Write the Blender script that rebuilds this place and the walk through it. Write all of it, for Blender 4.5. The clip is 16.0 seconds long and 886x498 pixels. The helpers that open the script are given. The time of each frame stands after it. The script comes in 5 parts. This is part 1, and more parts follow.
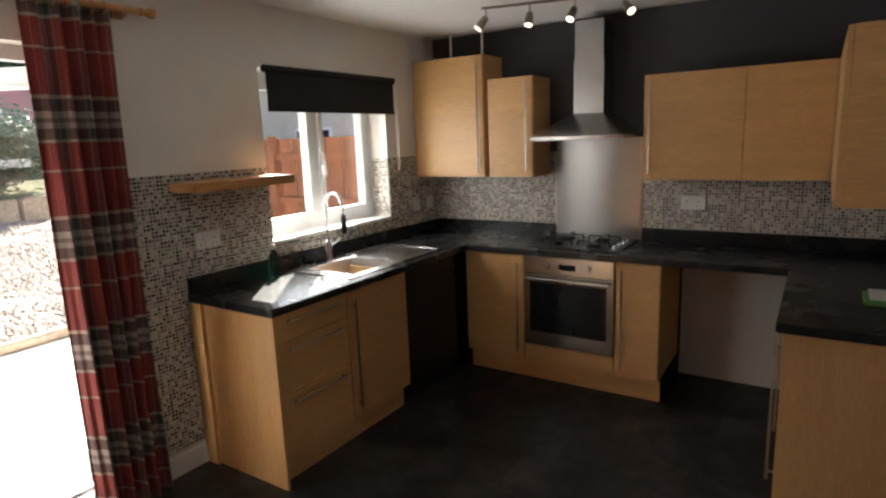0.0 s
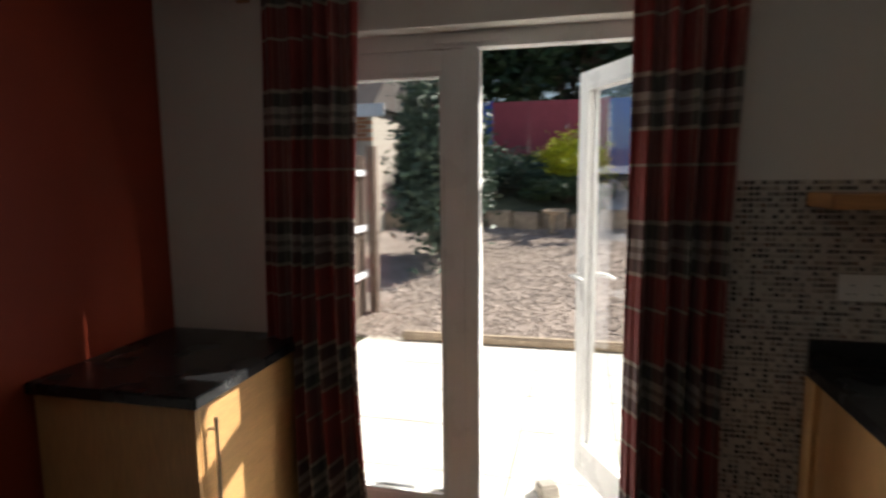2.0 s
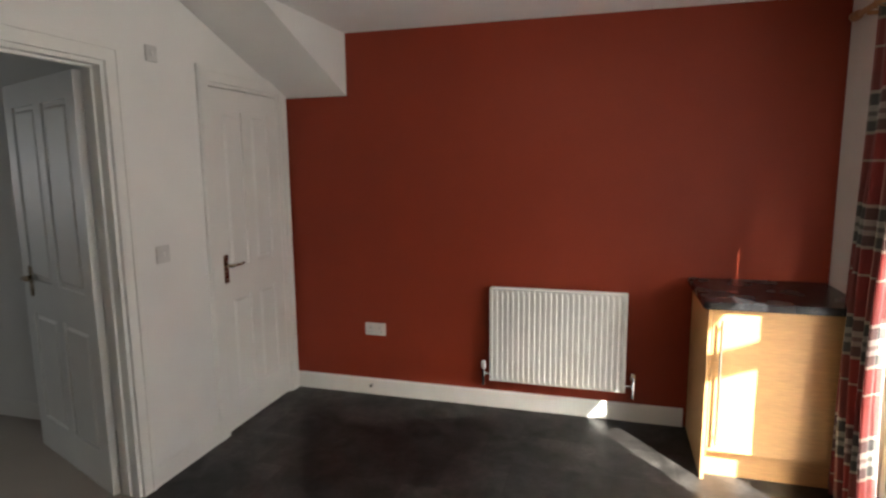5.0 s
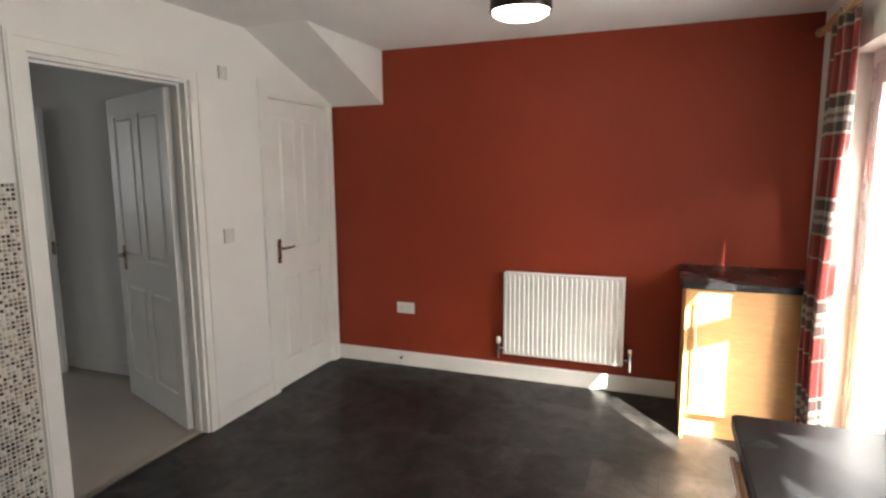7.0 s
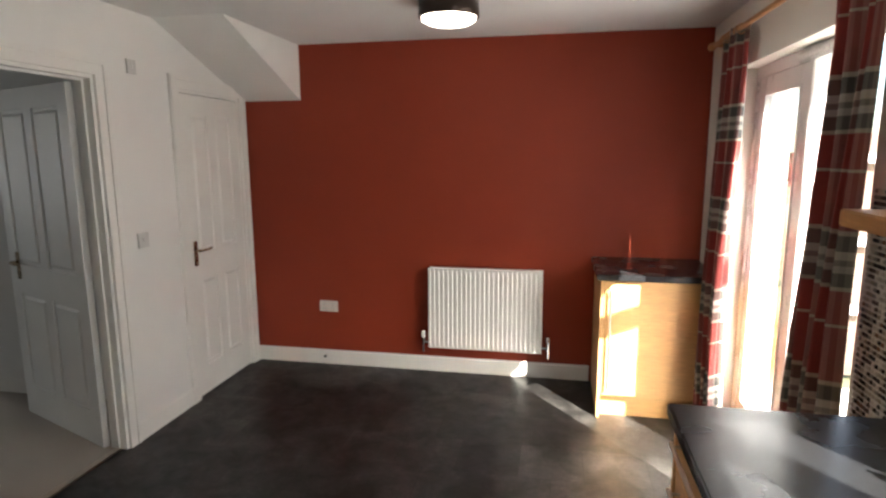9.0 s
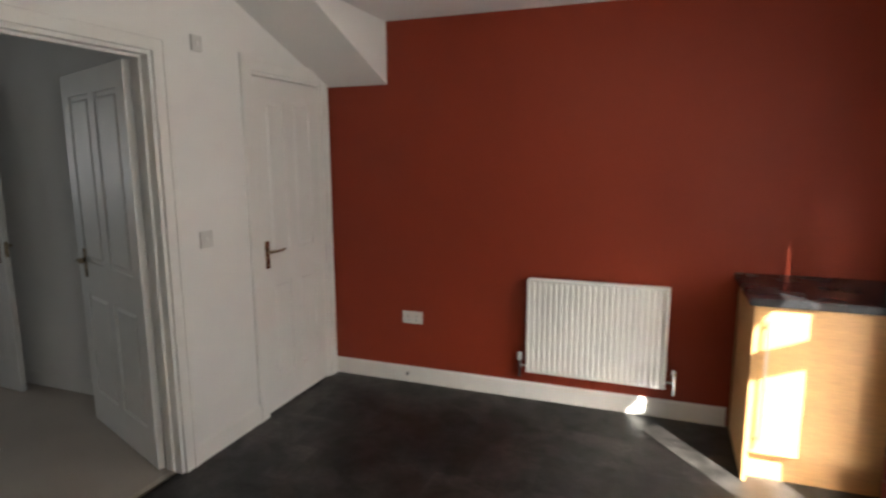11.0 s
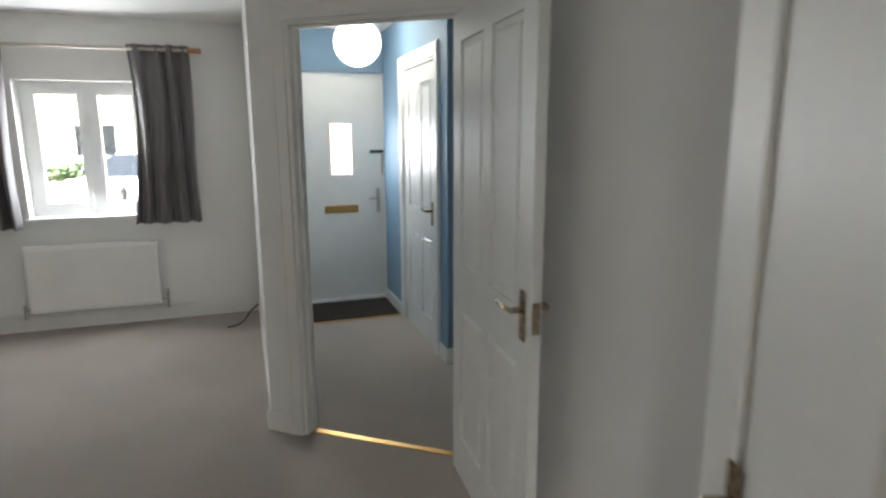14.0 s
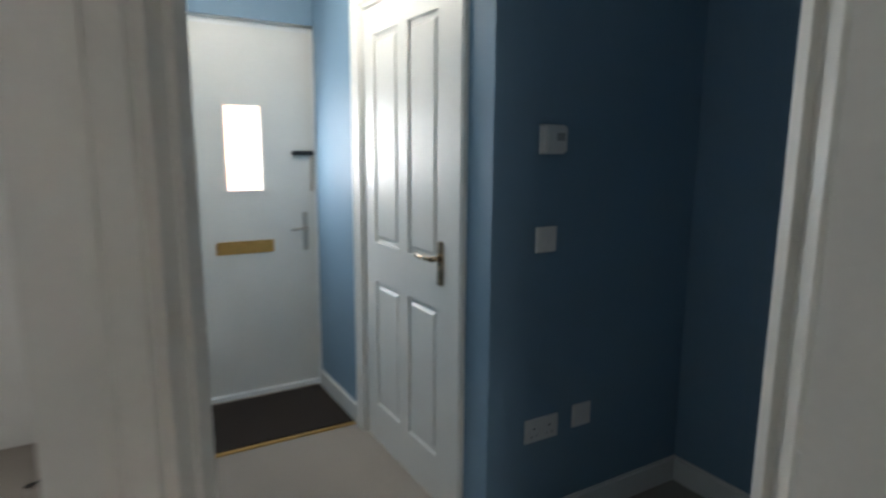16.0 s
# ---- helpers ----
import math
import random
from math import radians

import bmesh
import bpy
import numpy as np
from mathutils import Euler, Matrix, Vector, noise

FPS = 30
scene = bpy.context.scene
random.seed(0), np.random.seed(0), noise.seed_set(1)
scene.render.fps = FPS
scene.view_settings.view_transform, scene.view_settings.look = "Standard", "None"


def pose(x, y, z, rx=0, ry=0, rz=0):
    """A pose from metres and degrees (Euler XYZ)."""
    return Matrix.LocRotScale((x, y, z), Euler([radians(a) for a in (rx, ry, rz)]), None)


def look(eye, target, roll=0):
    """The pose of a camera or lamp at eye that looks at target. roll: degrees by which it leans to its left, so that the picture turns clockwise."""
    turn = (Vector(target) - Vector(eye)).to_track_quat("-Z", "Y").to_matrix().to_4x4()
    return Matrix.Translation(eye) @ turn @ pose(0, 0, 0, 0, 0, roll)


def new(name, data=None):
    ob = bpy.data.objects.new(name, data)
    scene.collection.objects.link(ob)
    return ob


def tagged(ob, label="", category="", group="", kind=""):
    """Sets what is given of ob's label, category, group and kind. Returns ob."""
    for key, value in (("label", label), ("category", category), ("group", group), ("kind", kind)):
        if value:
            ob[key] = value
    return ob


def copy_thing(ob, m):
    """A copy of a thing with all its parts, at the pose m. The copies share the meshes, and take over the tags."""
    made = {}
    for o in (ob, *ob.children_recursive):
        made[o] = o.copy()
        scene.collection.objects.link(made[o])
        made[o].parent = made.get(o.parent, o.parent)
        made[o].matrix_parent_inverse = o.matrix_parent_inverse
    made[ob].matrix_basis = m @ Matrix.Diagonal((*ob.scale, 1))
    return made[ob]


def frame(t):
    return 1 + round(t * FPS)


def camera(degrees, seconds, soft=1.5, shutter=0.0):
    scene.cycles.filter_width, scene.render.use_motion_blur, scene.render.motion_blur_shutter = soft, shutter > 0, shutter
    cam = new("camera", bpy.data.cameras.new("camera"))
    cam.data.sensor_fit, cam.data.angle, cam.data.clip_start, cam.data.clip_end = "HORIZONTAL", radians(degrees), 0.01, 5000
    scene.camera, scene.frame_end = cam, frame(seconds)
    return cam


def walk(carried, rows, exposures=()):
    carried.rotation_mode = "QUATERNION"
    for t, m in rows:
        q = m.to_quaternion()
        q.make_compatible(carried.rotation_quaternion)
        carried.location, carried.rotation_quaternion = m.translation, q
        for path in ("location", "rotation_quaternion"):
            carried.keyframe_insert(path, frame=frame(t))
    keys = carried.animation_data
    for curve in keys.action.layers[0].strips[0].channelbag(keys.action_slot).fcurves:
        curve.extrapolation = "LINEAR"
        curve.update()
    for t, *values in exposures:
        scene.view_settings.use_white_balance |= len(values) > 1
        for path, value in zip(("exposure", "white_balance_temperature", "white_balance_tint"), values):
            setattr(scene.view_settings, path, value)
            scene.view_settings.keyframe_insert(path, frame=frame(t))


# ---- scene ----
cam = camera(74.7, 16.0, soft=2.4, shutter=0.4)
METRES, EYE, TILT, LEAN, TURN = 8.8, 1.58, 0.0, 0.0, 30.2
PATH = [
    (0, (1.697, 1.043, 1.634), (0.621, 2.688, 1.262), -2.2),
    (0.5, (1.602, 1.116, 1.637), (0.531, 2.765, 1.27), -2.3),
    (1, (1.59, 1.196, 1.647), (0.01, 2.371, 1.294), -1.9),
    (1.5, (1.405, 1.513, 1.563), (-0.539, 1.902, 1.301), -1.7),
    (2, (1.143, 1.99, 1.541), (-0.784, 1.52, 1.288), -0.6),
    (2.5, (0.92, 2.26, 1.622), (-0.741, 1.19, 1.308), 0.3),
    (3, (0.888, 2.656, 1.669), (-0.092, 0.942, 1.346), -0.1),
    (3.5, (0.598, 2.976, 1.62), (0.316, 1.02, 1.313), -1.6),
    (4, (0.369, 3.278, 1.599), (0.488, 1.305, 1.295), -1.0),
    (4.5, (0.29, 3.595, 1.586), (0.682, 1.657, 1.287), -0.6),
    (7, (-0.145, 4.297, 1.543), (0.567, 2.449, 1.263), -0.5),
    (7.5, (-0.056, 4.381, 1.612), (0.388, 2.456, 1.3), -0.5),
    (8, (0.007, 4.409, 1.63), (0.377, 2.471, 1.303), -0.3),
    (10.5, (0.004, 4.133, 1.591), (0.527, 2.229, 1.27), -0.2),
    (11, (0.166, 3.814, 1.567), (0.859, 1.967, 1.242), -0.3),
    (11.5, (0.43, 3.467, 1.563), (1.377, 1.735, 1.243), -0.6),
    (12, (0.848, 3.092, 1.553), (1.994, 1.489, 1.216), -0.4),
    (12.5, (1.17, 2.941, 1.584), (2.575, 1.558, 1.246), -0.1),
    (13, (1.628, 2.554, 1.57), (3.236, 1.419, 1.214), -0.6),
    (13.5, (2.133, 2.247, 1.542), (3.906, 1.404, 1.161), -0.7),
    (14, (2.599, 2.154, 1.516), (4.455, 1.518, 1.131), -0.2),
    (14.5, (3.071, 2.1, 1.515), (4.955, 1.555, 1.125), -0.0),
    (15, (3.593, 2.032, 1.516), (5.493, 1.539, 1.129), -0.2),
    (15.5, (4.103, 2.052, 1.452), (5.98, 1.47, 1.08), -0.1),
    (16, (4.591, 1.983, 1.391), (6.291, 0.983, 1.057), 0.4),
]
EXPOSURES = [(0.0, 2.5), (1.0, 2.15), (1.5, 1.5), (2.0, 0.9), (2.5, 0.6), (3.0, 0.4), (3.5, 0.8), (4.0, 1.6), (4.5, 2.4), (7.0, 3.35), (8.0, 3.2), (10.5, 3.1), (11.0, 2.95), (11.5, 3.45), (12.0, 3.6), (12.5, 3.65), (13.0, 3.5), (13.5, 3.95), (14.0, 4.4), (14.5, 4.45), (15.0, 4.45), (16.0, 4.2)]
walk(cam, [(t, look(eye, target, roll)) for t, eye, target, roll in PATH], EXPOSURES)

# ---- world, sun and lamps ----
world = bpy.data.worlds.new("world")
scene.world = world
world.use_nodes = True
sky = world.node_tree.nodes.new("ShaderNodeTexSky")
sky.sky_type, sky.sun_disc = "NISHITA", False
sky.sun_elevation, sky.sun_rotation = radians(39.5), radians(-38)
world.node_tree.nodes["Background"].inputs[1].default_value = 0.065
world.node_tree.links.new(sky.outputs[0], world.node_tree.nodes["Background"].inputs[0])
sun = new("sun", bpy.data.lights.new("sun", "SUN"))
sun.data.energy, sun.data.angle, sun.data.color = 5.0, radians(0.5), (1.0, 0.94, 0.84)
sun.matrix_world = look((-6.16, 7.88, 8.24), (0, 0, 0))


W0 = -0.95


def window_light(name, eye, target, w, h, power, color=(0.92, 0.96, 1.0)):
    d = bpy.data.lights.new(name, "AREA")
    d.shape, d.size, d.size_y, d.energy, d.color = "RECTANGLE", w, h, power, color
    ob = new(name, d)
    ob.matrix_world = look(eye, target)
    return ob


window_light("patio_skylight", (W0 - 0.05, 1.6, 1.05), (1, 1.6, 0.9), 1.4, 1.9, 1.6)
window_light("kitchen_skylight", (W0 - 0.08, 3.83, 1.5), (1, 3.83, 1.3), 1.0, 0.75, 1.5)
window_light("front_skylight", (7.89, 3.26, 1.4), (5, 3.26, 1.1), 0.74, 1.0, 1.6, (0.90, 0.95, 1.0))
window_light("door_glass_skylight", (7.835, 1.31, 1.41), (5, 1.31, 1.2), 0.17, 0.42, 0.4)


# ---- materials ----
def material(name, color, rough=0.6, metal=0.0, grain=0.0, scale=40.0, stain=0.0, stain_scale=3.0, bump=0.0, spec=0.5, sheen=0.0, stretch=None, per_object=0.0, island=0.0):
    m = bpy.data.materials.new(name)
    m.use_nodes = True
    t = m.node_tree
    b = t.nodes["Principled BSDF"]
    b.inputs["Roughness"].default_value, b.inputs["Metallic"].default_value = rough, metal
    b.inputs["Specular IOR Level"].default_value = spec
    b.inputs["Sheen Weight"].default_value = sheen
    co = t.nodes.new("ShaderNodeTexCoord")
    mp = t.nodes.new("ShaderNodeMapping")
    if stretch:
        mp.inputs["Scale"].default_value = stretch
    t.links.new(co.outputs["Object"], mp.inputs[0])
    last = None

    def noisy(sc, amount, detail=4):
        n = t.nodes.new("ShaderNodeTexNoise")
        n.inputs["Scale"].default_value, n.inputs["Detail"].default_value = sc, detail
        t.links.new(mp.outputs[0], n.inputs[0])
        r = t.nodes.new("ShaderNodeMapRange")
        r.inputs[1].default_value, r.inputs[2].default_value = 0.3, 0.7
        r.inputs[3].default_value, r.inputs[4].default_value = 1 - amount, 1 + amount
        t.links.new(n.outputs[0], r.inputs[0])
        return n, r

    def times(factor):
        nonlocal last
        mul = t.nodes.new("ShaderNodeVectorMath")
        mul.operation = "SCALE"
        if last is None:
            mul.inputs[0].default_value = color
        else:
            t.links.new(last, mul.inputs[0])
        t.links.new(factor, mul.inputs["Scale"])
        last = mul.outputs[0]

    n1, r1 = noisy(scale, grain)
    if grain:
        times(r1.outputs[0])
    if stain:
        n2, r2 = noisy(stain_scale, stain, 6)
        times(r2.outputs[0])
        rr = t.nodes.new("ShaderNodeMapRange")
        rr.inputs[3].default_value, rr.inputs[4].default_value = max(0.02, rough - 0.04), min(1, rough + 0.04)
        t.links.new(n2.outputs[0], rr.inputs[0])
        t.links.new(rr.outputs[0], b.inputs["Roughness"])
    if per_object or island:
        src = t.nodes.new("ShaderNodeObjectInfo").outputs["Random"] if per_object else t.nodes.new("ShaderNodeNewGeometry").outputs["Random Per Island"]
        r = t.nodes.new("ShaderNodeMapRange")
        r.inputs[3].default_value, r.inputs[4].default_value = 1 - (per_object or island), 1 + (per_object or island)
        t.links.new(src, r.inputs[0])
        times(r.outputs[0])
    if last is None:
        b.inputs["Base Color"].default_value = (*color, 1)
    else:
        t.links.new(last, b.inputs["Base Color"])
    if bump:
        bp = t.nodes.new("ShaderNodeBump")
        bp.inputs["Strength"].default_value, bp.inputs["Distance"].default_value = bump, 0.004
        t.links.new(n1.outputs[0], bp.inputs["Height"])
        t.links.new(bp.outputs[0], b.inputs["Normal"])
    return m


def mosaic(name, random_output):
    """Small glass and stone mosaic: a colour for each tile."""
    m = bpy.data.materials.new(name)
    m.use_nodes = True
    t = m.node_tree
    b = t.nodes["Principled BSDF"]
    b.inputs["Roughness"].default_value = 0.22
    info = t.nodes.new("ShaderNodeObjectInfo" if random_output == "Random" else "ShaderNodeNewGeometry")
    ramp = t.nodes.new("ShaderNodeValToRGB")
    ramp.color_ramp.interpolation = "CONSTANT"
    steps = [(0.0, (0.66, 0.62, 0.55)), (0.22, (0.46, 0.42, 0.36)), (0.38, (0.34, 0.29, 0.23)), (0.50, (0.26, 0.25, 0.23)), (0.62, (0.10, 0.075, 0.06)), (0.76, (0.03, 0.026, 0.024)), (0.95, (0.22, 0.13, 0.08))]
    for k, (at, c) in enumerate(steps):
        e = ramp.color_ramp.elements[k] if k < 2 else ramp.color_ramp.elements.new(at)
        e.position, e.color = at, (*c, 1)
    t.links.new(info.outputs[random_output], ramp.inputs[0])
    t.links.new(ramp.outputs[0], b.inputs["Base Color"])
    return m


def glass_material(name, tint=(1, 1, 1), rough=0.0):
    m = bpy.data.materials.new(name)
    m.use_nodes = True
    b = m.node_tree.nodes["Principled BSDF"]
    b.inputs["Base Color"].default_value = (*tint, 1)
    b.inputs["Transmission Weight"].default_value, b.inputs["Roughness"].default_value, b.inputs["IOR"].default_value = 1.0, rough, 1.45
    return m


def glow(name, color, strength):
    m = bpy.data.materials.new(name)
    m.use_nodes = True
    b = m.node_tree.nodes["Principled BSDF"]
    b.inputs["Base Color"].default_value = (*color, 1)
    b.inputs["Emission Color"].default_value, b.inputs["Emission Strength"].default_value = (*color, 1), strength
    return m


def plaid(name, base, tones, period_v, period_u, weave=900):
    """Woven check: bands along the cloth's height and its width, from its UV map in metres."""
    m = bpy.data.materials.new(name)
    m.use_nodes = True
    t = m.node_tree
    b = t.nodes["Principled BSDF"]
    b.inputs["Roughness"].default_value, b.inputs["Sheen Weight"].default_value = 0.9, 0.25
    uv = t.nodes.new("ShaderNodeUVMap")
    sep = t.nodes.new("ShaderNodeSeparateXYZ")
    t.links.new(uv.outputs[0], sep.inputs[0])
    ramps = []
    for out, period in ((sep.outputs[1], period_v), (sep.outputs[0], period_u)):
        d = t.nodes.new("ShaderNodeMath")
        d.operation = "DIVIDE"
        d.inputs[1].default_value = period
        f = t.nodes.new("ShaderNodeMath")
        f.operation = "FRACT"
        t.links.new(out, d.inputs[0])
        t.links.new(d.outputs[0], f.inputs[0])
        ramp = t.nodes.new("ShaderNodeValToRGB")
        ramp.color_ramp.interpolation = "CONSTANT"
        for k, (at, c) in enumerate(tones):
            e = ramp.color_ramp.elements[k] if k < 2 else ramp.color_ramp.elements.new(at)
            e.position, e.color = at, (*c, 1)
        t.links.new(f.outputs[0], ramp.inputs[0])
        ramps.append(ramp)
    mix = t.nodes.new("ShaderNodeMix")
    mix.data_type = "RGBA"
    mix.inputs[0].default_value = 0.27
    t.links.new(ramps[0].outputs[0], mix.inputs[6])
    t.links.new(ramps[1].outputs[0], mix.inputs[7])
    n = t.nodes.new("ShaderNodeTexNoise")
    n.inputs["Scale"].default_value = weave
    t.links.new(uv.outputs[0], n.inputs[0])
    bp = t.nodes.new("ShaderNodeBump")
    bp.inputs["Strength"].default_value, bp.inputs["Distance"].default_value = 0.4, 0.002
    t.links.new(n.outputs[0], bp.inputs["Height"])
    t.links.new(bp.outputs[0], b.inputs["Normal"])
    t.links.new(mix.outputs[2], b.inputs["Base Color"])
    tr = t.nodes.new("ShaderNodeBsdfTranslucent")
    t.links.new(mix.outputs[2], tr.inputs[0])
    add = t.nodes.new("ShaderNodeMixShader")
    add.inputs[0].default_value = 0.12
    t.links.new(b.outputs[0], add.inputs[1])
    t.links.new(tr.outputs[0], add.inputs[2])
    t.links.new(add.outputs[0], t.nodes["Material Output"].inputs[0])
    return m


def slate_vinyl(name):
    """Slate-effect sheet: square tiles of slightly different tone with pale clouds, thin joints and a dull gloss."""
    m = bpy.data.materials.new(name)
    m.use_nodes = True
    t = m.node_tree
    b = t.nodes["Principled BSDF"]
    b.inputs["Specular IOR Level"].default_value = 0.35
    co = t.nodes.new("ShaderNodeTexCoord")
    br = t.nodes.new("ShaderNodeTexBrick")
    br.offset, br.squash = 0.5, 1.0
    for k, v in (("Scale", 1.0), ("Mortar Size", 0.0022), ("Mortar Smooth", 0.4), ("Bias", -0.1), ("Brick Width", 0.33), ("Row Height", 0.33)):
        br.inputs[k].default_value = v
    br.inputs["Color1"].default_value, br.inputs["Color2"].default_value, br.inputs["Mortar"].default_value = (0.012, 0.011, 0.0105, 1), (0.030, 0.028, 0.026, 1), (0.010, 0.009, 0.009, 1)
    t.links.new(co.outputs["Object"], br.inputs[0])

    def cloud(scale, detail, low, high, a, c):
        n = t.nodes.new("ShaderNodeTexNoise")
        n.inputs["Scale"].default_value, n.inputs["Detail"].default_value, n.inputs["Distortion"].default_value = scale, detail, 0.8
        t.links.new(co.outputs["Object"], n.inputs[0])
        g = t.nodes.new("ShaderNodeMapRange")
        g.inputs[1].default_value, g.inputs[2].default_value, g.inputs[3].default_value, g.inputs[4].default_value = low, high, a, c
        t.links.new(n.outputs[0], g.inputs[0])
        return n, g
    _, broad = cloud(4.2, 7, 0.38, 0.68, 0.5, 2.3)
    fine_noise, fine = cloud(38, 6, 0.3, 0.7, 0.7, 1.3)
    mul = t.nodes.new("ShaderNodeMath")
    mul.operation = "MULTIPLY"
    t.links.new(broad.outputs[0], mul.inputs[0]), t.links.new(fine.outputs[0], mul.inputs[1])
    sc = t.nodes.new("ShaderNodeVectorMath")
    sc.operation = "SCALE"
    t.links.new(br.outputs[0], sc.inputs[0]), t.links.new(mul.outputs[0], sc.inputs["Scale"])
    t.links.new(sc.outputs[0], b.inputs["Base Color"])
    _, gloss = cloud(9, 4, 0.3, 0.7, 0.36, 0.52)
    t.links.new(gloss.outputs[0], b.inputs["Roughness"])
    bp = t.nodes.new("ShaderNodeBump")
    bp.inputs["Strength"].default_value, bp.inputs["Distance"].default_value = 0.18, 0.003
    t.links.new(fine_noise.outputs[0], bp.inputs["Height"]), t.links.new(bp.outputs[0], b.inputs["Normal"])
    return m


CREAM = material("cream_paint", (0.74, 0.71, 0.66), 0.75, grain=0.02, scale=300, stain=0.03, stain_scale=1.5, bump=0.08)
WHITE = material("white_emulsion", (0.80, 0.79, 0.76), 0.75, grain=0.02, scale=300, stain=0.03, stain_scale=1.5, bump=0.08)
CEIL = material("ceiling_paint", (0.80, 0.79, 0.77), 0.85, grain=0.02, scale=200, stain=0.02, bump=0.1)
RED = material("red_paint", (0.275, 0.040, 0.016), 0.55, spec=0.3, grain=0.04, scale=250, stain=0.06, stain_scale=1.2, bump=0.12)
DARKP = material("charcoal_paint", (0.050, 0.050, 0.056), 0.7, grain=0.04, scale=250, stain=0.08, stain_scale=1.5, bump=0.1)
BLUE = material("blue_paint", (0.19, 0.30, 0.40), 0.6, grain=0.03, scale=250, stain=0.05, stain_scale=1.5, bump=0.1)
GLOSS = material("white_gloss_paint", (0.80, 0.79, 0.75), 0.40, grain=0.015, scale=60, stain=0.03, stain_scale=4)
UPVC = material("white_upvc", (0.83, 0.84, 0.84), 0.28, grain=0.01, scale=80, stain=0.03, stain_scale=5)
VINYL = slate_vinyl("dark_slate_vinyl")
CARPET = material("beige_carpet", (0.36, 0.31, 0.26), 0.97, grain=0.2, scale=420, stain=0.09, stain_scale=1.6, bump=0.9, sheen=0.2)
OAK = material("maple_laminate", (0.60, 0.345, 0.14), 0.42, grain=0.10, scale=14, stain=0.06, stain_scale=2, stretch=(1, 1, 9))
OAKV = material("maple_laminate_upright", (0.60, 0.345, 0.14), 0.42, grain=0.10, scale=14, stain=0.06, stain_scale=2, stretch=(9, 9, 1))
OAKH = material("maple_laminate_across", (0.60, 0.345, 0.14), 0.42, grain=0.10, scale=14, stain=0.06, stain_scale=2, stretch=(1, 9, 9))
PINE = material("varnished_pine", (0.48, 0.24, 0.09), 0.4, grain=0.16, scale=10, stain=0.1, stretch=(9, 1, 9))
STONE = material("black_worktop", (0.016, 0.0165, 0.018), 0.27, grain=0.5, scale=240, stain=0.15, stain_scale=5, bump=0.03)
STEEL = material("brushed_steel", (0.52, 0.51, 0.50), 0.24, 1.0, grain=0.03, scale=12, stain=0.03, stretch=(30, 30, 1))
BRUSHED = material("brushed_steel_sheet", (0.42, 0.42, 0.42), 0.3, 1.0, grain=0.04, scale=3, stain=0.03, stain_scale=0.6, stretch=(0.6, 1, 90))
BRUSHED.node_tree.nodes["Principled BSDF"].inputs["Anisotropic"].default_value = 0.9
BRUSHED.node_tree.nodes["Principled BSDF"].inputs["Anisotropic Rotation"].default_value = 0.25
SATIN = material("satin_steel", (0.62, 0.62, 0.62), 0.42, 1.0, grain=0.03, scale=30, stain=0.04)
SPOTM = material("dull_nickel", (0.30, 0.27, 0.23), 0.3, 1.0, stain=0.1, stain_scale=30)
CHROME = material("chrome", (0.75, 0.75, 0.75), 0.1, 1.0, stain=0.03)
NICKEL = material("satin_nickel", (0.55, 0.50, 0.43), 0.3, 1.0, stain=0.08, stain_scale=30)
BRASS = material("polished_brass", (0.66, 0.42, 0.15), 0.38, 1.0, stain=0.08, stain_scale=30)
BRONZE = material("aged_nickel_bronze", (0.42, 0.33, 0.23), 0.27, 1.0, stain=0.15, stain_scale=40)
BLACK = material("black_enamel", (0.012, 0.012, 0.012), 0.3, stain=0.2, stain_scale=20)
DARKGLASS = material("dark_oven_glass", (0.012, 0.014, 0.016), 0.06, stain=0.1)
PLASTIC = material("white_plastic", (0.78, 0.77, 0.74), 0.35, stain=0.03, stain_scale=20)
AGED = material("aged_grey_plastic", (0.62, 0.61, 0.58), 0.35, stain=0.06, stain_scale=20)
GROUT = material("pale_grout", (0.62, 0.58, 0.52), 0.8, grain=0.08, scale=200)
TILE_ONE = mosaic("mosaic_tile", "Random")
TILE_ALL = mosaic("mosaic_tiles", "Random Per Island")
BLINDM = material("black_blind_cloth", (0.014, 0.013, 0.013), 0.9, grain=0.2, scale=500, bump=0.2, stain=0.1)
GREYCLOTH = material("grey_satin_cloth", (0.125, 0.112, 0.112), 0.6, grain=0.1, scale=500, stain=0.1, stain_scale=6, sheen=0.3)
MAT = material("brown_coir", (0.030, 0.020, 0.015), 1.0, grain=0.5, scale=500, bump=1.0, stain=0.2)
GLASS = glass_material("window_glass")
FROST = glass_material("frosted_glass", (0.95, 0.97, 1.0), 0.35)
SOAP = glass_material("green_soap", (0.25, 0.75, 0.5), 0.05)
LAMP = glow("lamp_glass", (1.0, 0.9, 0.75), 1.3)
GLOBE = glow("globe_paper", (1.0, 0.95, 0.86), 0.62)
SPOT = glow("spot_lens", (1.0, 0.85, 0.65), 0.5)
TART = plaid("tartan_cloth", None, [(0.0, (0.25, 0.030, 0.024)), (0.21, (0.45, 0.38, 0.29)), (0.228, (0.25, 0.030, 0.024)), (0.45, (0.42, 0.37, 0.29)), (0.48, (0.075, 0.075, 0.066)), (0.57, (0.36, 0.34, 0.30)), (0.615, (0.15, 0.14, 0.125)), (0.655, (0.40, 0.37, 0.32)), (0.71, (0.065, 0.062, 0.056)), (0.81, (0.44, 0.38, 0.30)), (0.84, (0.22, 0.028, 0.022))], 0.48, 0.48)
